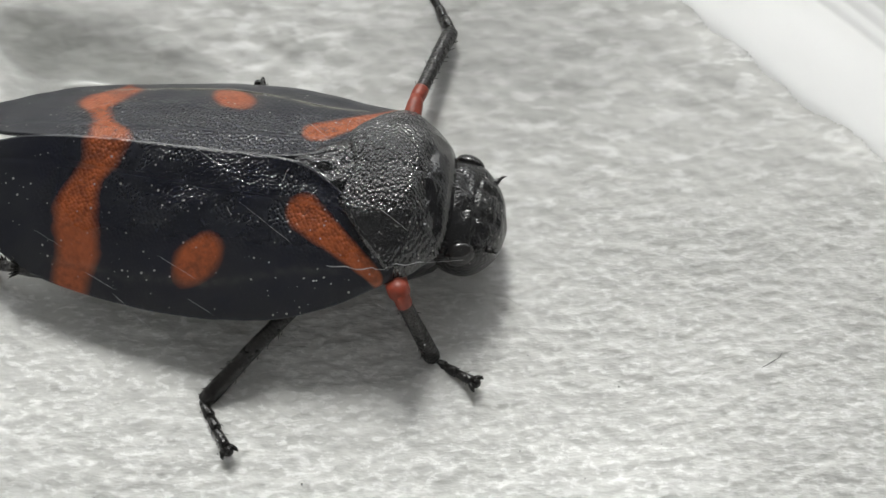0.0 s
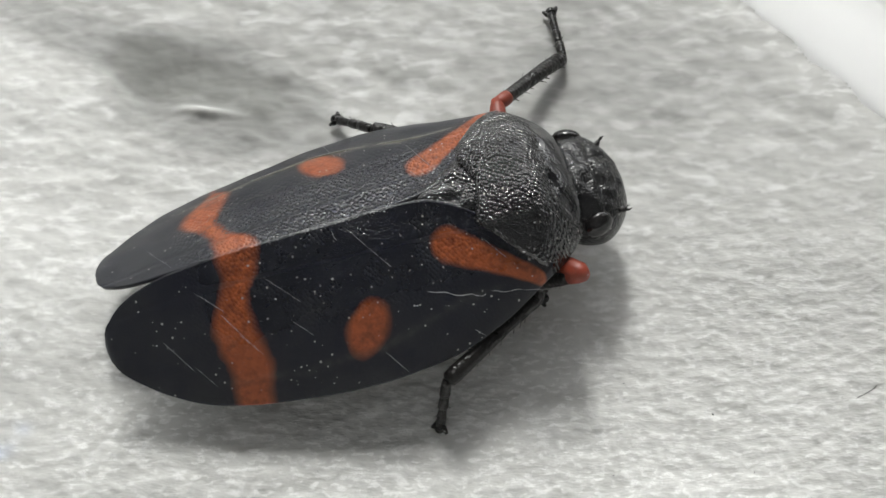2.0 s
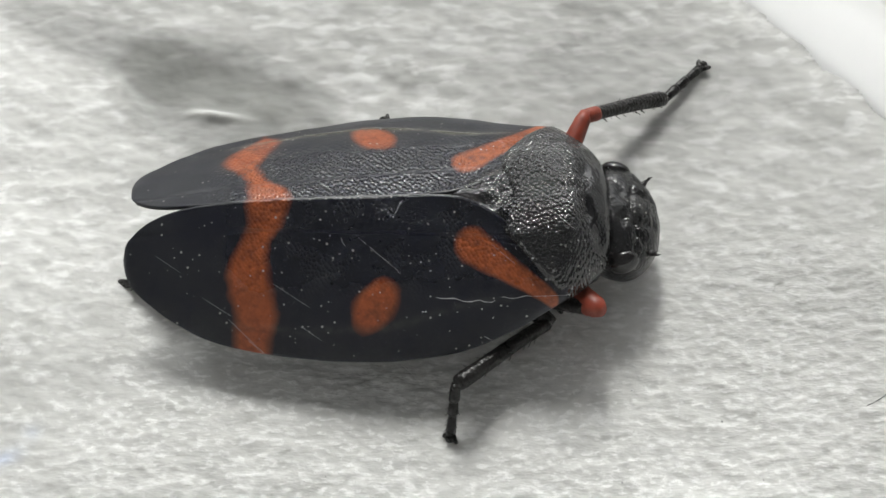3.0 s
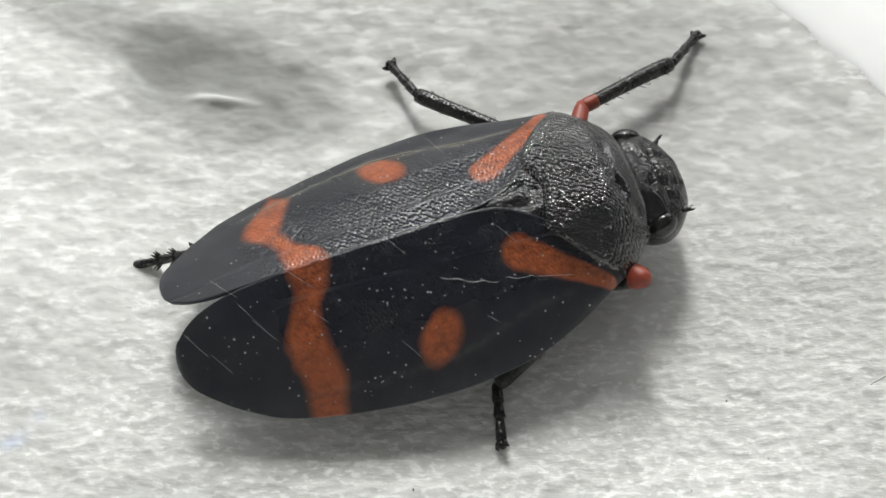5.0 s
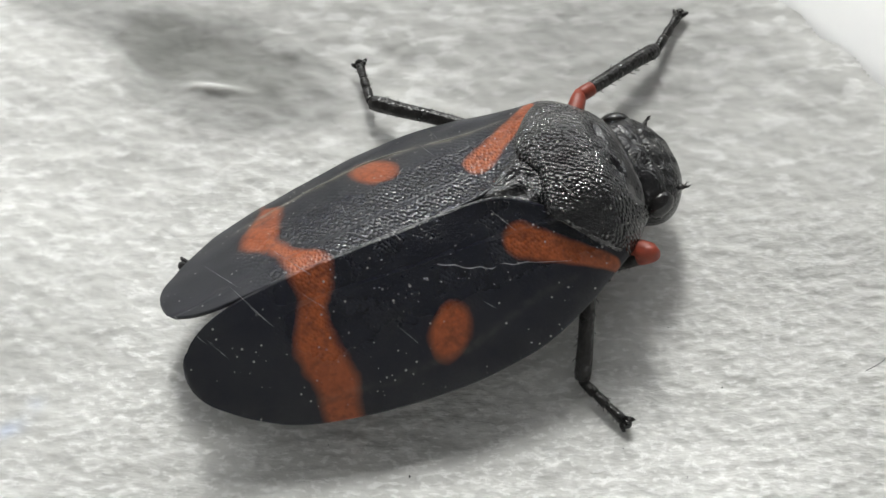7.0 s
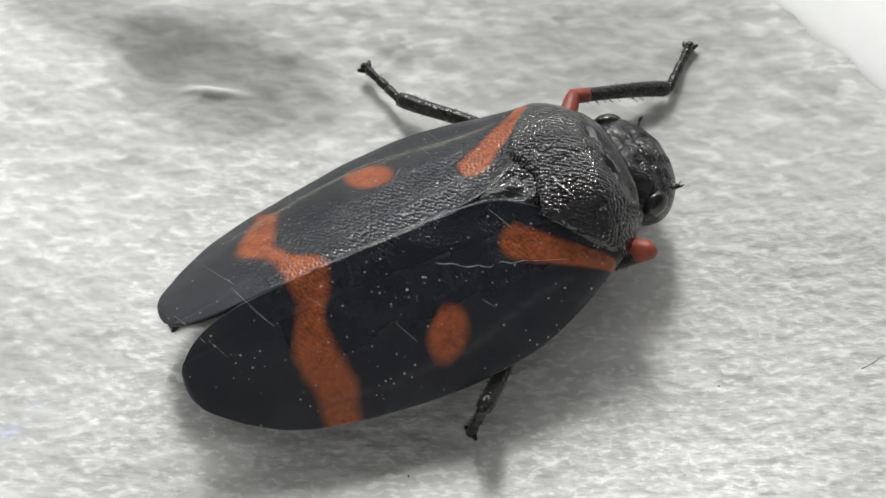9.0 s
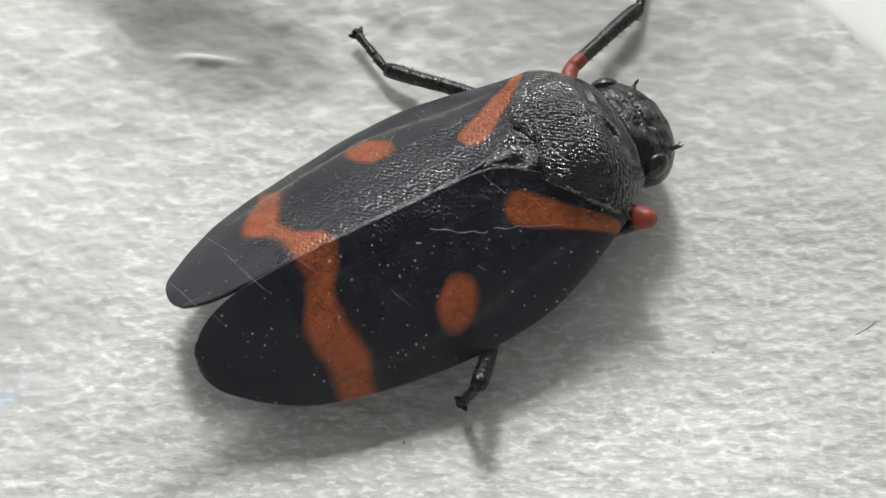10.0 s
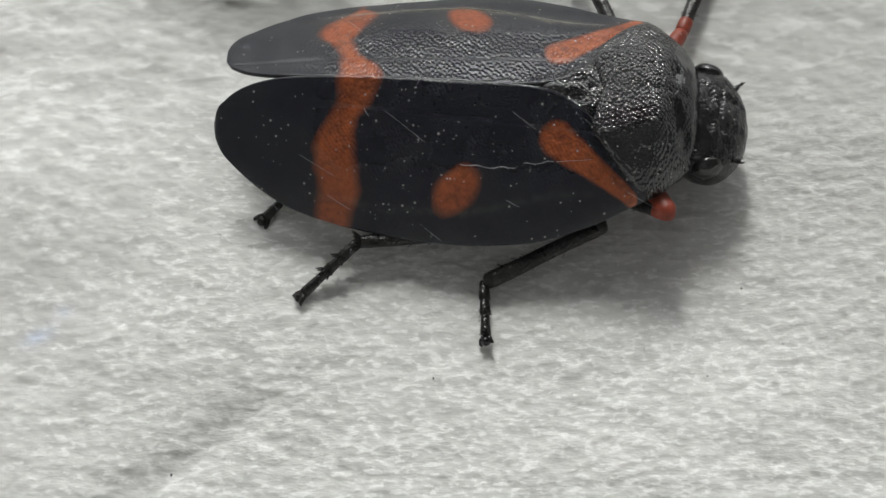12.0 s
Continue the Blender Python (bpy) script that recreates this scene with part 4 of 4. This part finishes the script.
    walk_leg(LEGS["left middle"], [
        (0, (4.72, 2.10, 0.15), (1.54, 3.32, -0.65), (0.23, 4.45, -0.95)),
        (0.5, (4.70, 2.16, 0.13), (1.53, 3.25, -0.88), (0.19, 4.22, -1.43)),
        (1, (4.74, 2.16, 0.04), (1.58, 3.34, -0.89), (0.32, 4.48, -1.30)),
        (1.5, (4.75, 2.28, -0.19), (1.53, 3.37, -1.05), (0.27, 4.45, -1.59)),
        (2, (4.68, 2.48, -0.82), (1.66, 4.22, -0.54), (0.75, 5.46, -1.38)),
        (2.5, (4.49, 2.72, -0.69), (1.48, 4.48, -0.37), (1.06, 5.79, -1.44)),
        (3, (4.57, 2.50, -0.10), (1.24, 3.25, -0.85), (0.17, 4.55, -1.35)),
        (3.2, (4.22, 2.78, 0.08), (1.05, 3.29, -1.31), (0.16, 4.60, -2.04)),
        (4.8, (2.34, 3.29, -0.28), (-0.05, 5.21, -1.96), (-0.66, 6.82, -2.29)),
        (5, (4.07, 3.05, -0.44), (1.89, 5.72, -1.05), (1.53, 7.34, -1.59)),
        (5.5, (4.08, 3.02, -0.34), (2.04, 5.71, -1.29), (1.77, 7.41, -1.57)),
        (6, (4.09, 3.01, -0.35), (2.28, 5.82, -1.40), (2.22, 7.55, -1.63)),
        (6.5, (4.14, 3.01, -0.58), (4.92, 6.42, -0.66), (6.14, 7.65, -0.96)),
        (7, (3.31, 3.34, -0.37), (1.02, 5.89, -1.08), (1.31, 7.58, -1.45)),
        (7.2, (3.28, 3.34, -0.37), (0.88, 5.72, -1.30), (1.18, 7.44, -1.42)),
        (8.8, (3.99, 3.09, -0.39), (1.94, 5.78, -1.29), (1.67, 7.47, -1.62)),
        (9, (4.06, 3.05, -0.42), (2.12, 5.84, -1.24), (1.70, 7.52, -1.50)),
        (9.5, (3.99, 3.05, -0.24), (2.36, 6.04, -1.05), (2.12, 7.76, -1.27)),
        (10, (3.85, 3.14, -0.28), (1.94, 5.97, -1.05), (1.77, 7.71, -1.21)),
        (10.5, (4.20, 2.88, -0.14), (1.63, 4.95, -1.31), (1.09, 6.57, -1.69)),
        (11, (4.18, 2.95, -0.31), (3.15, 6.26, -0.74), (2.63, 7.83, -1.33)),
        (11.5, (3.94, 3.13, -0.56), (2.22, 6.12, -1.14), (1.66, 7.73, -1.56)),
        (12, (4.14, 2.98, -0.31), (2.82, 6.15, -0.97), (2.25, 7.69, -1.58)),
    ])
    walk_leg(LEGS["right middle"], [
        (0, (2.54, -3.28, -0.09), (0.45, -5.53, -1.77), (1.41, -6.98, -1.53)),
        (0.5, (3.66, -3.15, -0.02), (1.65, -5.66, -1.40), (2.61, -7.10, -1.12)),
        (0.75, (3.63, -3.25, -0.42), (0.73, -5.14, -0.90), (0.67, -6.58, -1.90)),
        (1, (3.58, -3.29, -0.82), (0.25, -4.24, -0.34), (-0.77, -4.42, -1.75)),
        (1.5, (3.53, -3.28, -0.38), (0.15, -4.15, -0.61), (-0.89, -4.45, -1.99)),
        (2, (4.60, -2.57, -0.39), (1.53, -4.25, -0.36), (1.08, -4.86, -1.94)),
        (2.5, (4.33, -2.73, -0.02), (1.07, -3.84, -0.64), (0.53, -5.02, -1.82)),
        (3, (4.68, -2.49, -0.80), (1.98, -4.62, -0.13), (1.84, -5.60, -1.57)),
        (3.2, (4.78, -2.34, -0.63), (2.07, -4.51, -0.17), (2.19, -5.64, -1.50)),
        (4.8, (4.43, -2.50, 0.21), (1.96, -4.47, -1.29), (2.48, -6.14, -1.22)),
        (5, (4.14, -2.74, 0.27), (1.11, -3.66, -1.23), (0.67, -5.35, -1.32)),
        (5.5, (4.24, -2.27, 0.68), (3.05, -4.55, -1.69), (3.47, -6.21, -1.35)),
        (6, (4.18, -2.79, 0.11), (1.26, -4.18, -1.23), (0.68, -5.83, -1.20)),
        (6.5, (4.03, -2.79, 0.31), (1.12, -3.64, -1.43), (-0.16, -4.74, -1.90)),
        (6.75, (4.15, -2.50, 0.55), (1.95, -4.16, -1.61), (1.54, -5.83, -1.93)),
        (7, (4.24, -2.17, 0.75), (2.98, -4.45, -1.59), (3.58, -6.09, -1.65)),
        (7.2, (3.79, -3.10, -0.05), (0.96, -4.67, -1.39), (0.73, -6.40, -1.49)),
        (8.8, (4.32, -2.84, -0.30), (0.98, -3.89, -0.49), (0.56, -4.65, -2.00)),
        (8.9, (3.20, -3.27, -1.37), (0.32, -4.98, -0.35), (-0.06, -5.30, -2.03)),
        (9, (1.92, -2.60, -2.08), (-0.02, -4.67, -0.03), (-0.32, -4.53, -1.75)),
        (9.5, (1.53, -2.37, -1.97), (-0.59, -4.53, -0.22), (-0.90, -4.17, -1.90)),
        (10, (1.33, -2.46, -1.59), (-0.64, -4.80, 0.11), (-0.94, -4.38, -1.57)),
        (10.25, (2.56, -3.36, -0.96), (-0.37, -5.24, -0.58), (-1.44, -5.87, -1.81)),
        (10.5, (3.98, -3.05, -0.18), (0.78, -4.03, -1.21), (-0.40, -5.32, -1.23)),
        (11, (4.64, -2.54, -0.75), (1.59, -4.19, -1.20), (0.84, -5.77, -1.27)),
        (11.5, (4.40, -2.74, -0.23), (1.35, -4.37, -0.80), (0.74, -5.78, -1.63)),
        (12, (3.89, -3.10, -0.20), (0.83, -4.61, -1.00), (0.99, -6.35, -0.99)),
    ])
    walk_leg(LEGS["right hind"], [
        (0, (0.02, -2.97, -0.70), (-4.98, -2.91, -0.55), (-6.65, -2.12, -1.93)),
        (0.5, (1.36, -3.29, -0.72), (-3.45, -4.61, -0.49), (-5.44, -4.47, -1.64)),
        (1, (1.44, -3.22, -0.27), (-3.11, -1.39, -1.21), (-5.40, -1.41, -1.44)),
        (1.5, (1.51, -3.18, -0.15), (-2.95, -1.38, -1.50), (-5.21, -1.68, -1.78)),
        (2, (1.43, -3.23, -0.28), (-3.05, -1.20, -1.19), (-5.33, -1.48, -1.35)),
        (2.5, (0.90, -3.22, -0.27), (-3.33, -0.72, -1.21), (-5.59, -1.05, -1.41)),
        (3, (-0.87, -2.00, -0.69), (-5.80, -1.19, -0.56), (-7.53, -0.52, -1.92)),
        (3.2, (-0.83, -2.07, -0.67), (-5.83, -1.96, -0.58), (-7.49, -1.59, -2.13)),
        (4.8, (-1.08, -1.27, -0.72), (-6.05, -0.73, -0.56), (-7.79, -0.19, -1.96)),
        (4.9, (-0.50, -2.51, -0.44), (-5.22, -0.90, -0.82), (-7.35, -0.91, -1.68)),
        (5, (0.71, -3.19, -0.29), (-3.47, -0.60, -1.19), (-5.69, -1.16, -1.39)),
        (5.5, (1.37, -3.21, -0.20), (-3.05, -1.19, -1.36), (-5.31, -1.56, -1.62)),
        (6, (1.54, -3.22, -0.29), (-3.01, -1.33, -1.17), (-5.26, -1.77, -1.39)),
        (6.5, (1.45, -3.21, -0.20), (-3.00, -1.26, -1.37), (-5.29, -1.26, -1.57)),
        (7, (1.52, -3.20, -0.21), (-3.01, -1.41, -1.34), (-5.29, -1.60, -1.58)),
        (7.2, (1.53, -3.22, -0.28), (-3.02, -1.37, -1.19), (-5.30, -1.60, -1.38)),
        (8.8, (1.50, -3.20, -0.20), (-3.00, -1.35, -1.37), (-5.28, -1.54, -1.59)),
        (9, (1.50, -3.20, -0.19), (-3.02, -1.43, -1.39), (-5.30, -1.59, -1.62)),
        (9.5, (1.47, -3.19, -0.15), (-2.99, -1.37, -1.48), (-5.28, -1.39, -1.71)),
        (10, (1.53, -3.21, -0.27), (-2.99, -1.30, -1.22), (-5.28, -1.37, -1.44)),
        (10.5, (1.64, -3.20, -0.30), (-3.00, -1.57, -1.16), (-5.28, -1.83, -1.39)),
        (10.6, (1.14, -3.30, -0.82), (-3.85, -3.66, -0.89), (-5.90, -2.72, -1.33)),
        (10.7, (-0.49, -2.55, -0.90), (-5.21, -4.19, -1.14), (-7.42, -3.58, -1.33)),
        (10.8, (-0.59, -2.43, -0.98), (-5.35, -3.92, -1.25), (-7.65, -3.92, -1.34)),
        (10.9, (-0.45, -2.55, -0.80), (-5.20, -4.10, -0.70), (-7.15, -4.10, -1.30)),
        (11, (2.60, -2.75, -0.82), (-2.13, -3.38, -0.54), (-4.20, -3.97, -1.35)),
        (11.5, (2.20, -3.06, -0.80), (-2.77, -3.08, -0.93), (-4.35, -4.66, -1.55)),
        (12, (2.20, -3.05, -0.79), (-2.69, -3.82, -0.63), (-4.31, -5.51, -1.19)),
    ])
    walk_leg(LEGS["left hind"], [
        (0, (0.38, 3.11, -0.37), (-3.67, 0.25, -1.05), (-5.36, 1.80, -1.22)),
        (0.25, (-0.67, 2.29, -0.44), (-4.34, -1.09, -0.76), (-6.25, -0.14, -1.62)),
        (0.5, (-1.09, 1.04, -0.63), (-4.30, -2.80, -0.58), (-6.11, -2.60, -2.00)),
        (0.75, (-0.63, 2.34, -0.40), (-4.39, -0.93, -0.80), (-6.31, -0.00, -1.66)),
        (1, (0.52, 3.14, -0.31), (-3.67, 0.55, -1.15), (-5.40, 2.05, -1.32)),
        (1.5, (0.98, 3.20, -0.16), (-3.22, 0.82, -1.46), (-5.28, 1.81, -1.69)),
        (2, (1.09, 3.25, -0.32), (-3.34, 1.06, -1.10), (-5.42, 2.04, -1.21)),
        (2.5, (0.69, 3.19, -0.32), (-4.16, 2.25, -1.14), (-6.39, 2.76, -1.31)),
        (3, (0.97, 3.23, -0.27), (-3.35, 0.89, -1.22), (-5.50, 1.64, -1.52)),
        (3.2, (0.97, 3.19, -0.13), (-3.23, 0.88, -1.55), (-5.37, 1.59, -2.02)),
        (4.8, (0.63, 3.12, -0.13), (-3.59, 0.88, -1.59), (-5.64, 1.83, -2.05)),
        (5, (-0.61, 2.40, -0.64), (-5.61, 2.50, -0.59), (-7.51, 3.25, -1.67)),
        (5.5, (0.62, 3.14, -0.21), (-3.70, 0.91, -1.39), (-5.58, 2.20, -1.66)),
        (6, (0.83, 3.21, -0.27), (-3.49, 0.88, -1.24), (-5.43, 2.09, -1.52)),
        (6.5, (0.51, 3.19, -0.70), (-4.48, 2.99, -0.54), (-5.45, 4.68, -1.76)),
        (7, (0.72, 3.18, -0.24), (-4.00, 1.91, -1.31), (-5.86, 3.23, -1.52)),
        (7.2, (0.80, 3.21, -0.29), (-3.57, 0.94, -1.18), (-5.61, 2.00, -1.37)),
        (8.8, (0.15, 2.98, -0.29), (-4.56, 1.66, -1.30), (-6.81, 1.25, -1.59)),
        (9, (0.42, 3.09, -0.24), (-4.28, 1.82, -1.36), (-6.57, 1.83, -1.58)),
        (9.5, (1.19, 3.22, -0.19), (-3.25, 1.24, -1.37), (-5.43, 1.96, -1.56)),
        (10, (1.46, 3.23, -0.29), (-3.06, 1.28, -1.16), (-5.24, 1.98, -1.37)),
        (10.5, (1.28, 3.23, -0.25), (-3.15, 1.14, -1.26), (-5.36, 1.74, -1.51)),
        (11, (0.81, 3.20, -0.26), (-3.33, 0.57, -1.24), (-5.50, 1.29, -1.51)),
        (11.25, (0.26, 3.03, -0.28), (-3.69, 0.13, -1.23), (-5.90, -0.40, -1.61)),
        (11.5, (-0.22, 2.74, -0.32), (-3.98, -0.42, -1.26), (-5.57, -2.04, -1.63)),
        (12, (-0.71, 2.20, -0.37), (-4.12, -1.37, -1.15), (-5.55, -3.16, -1.42)),
    ])


motions()
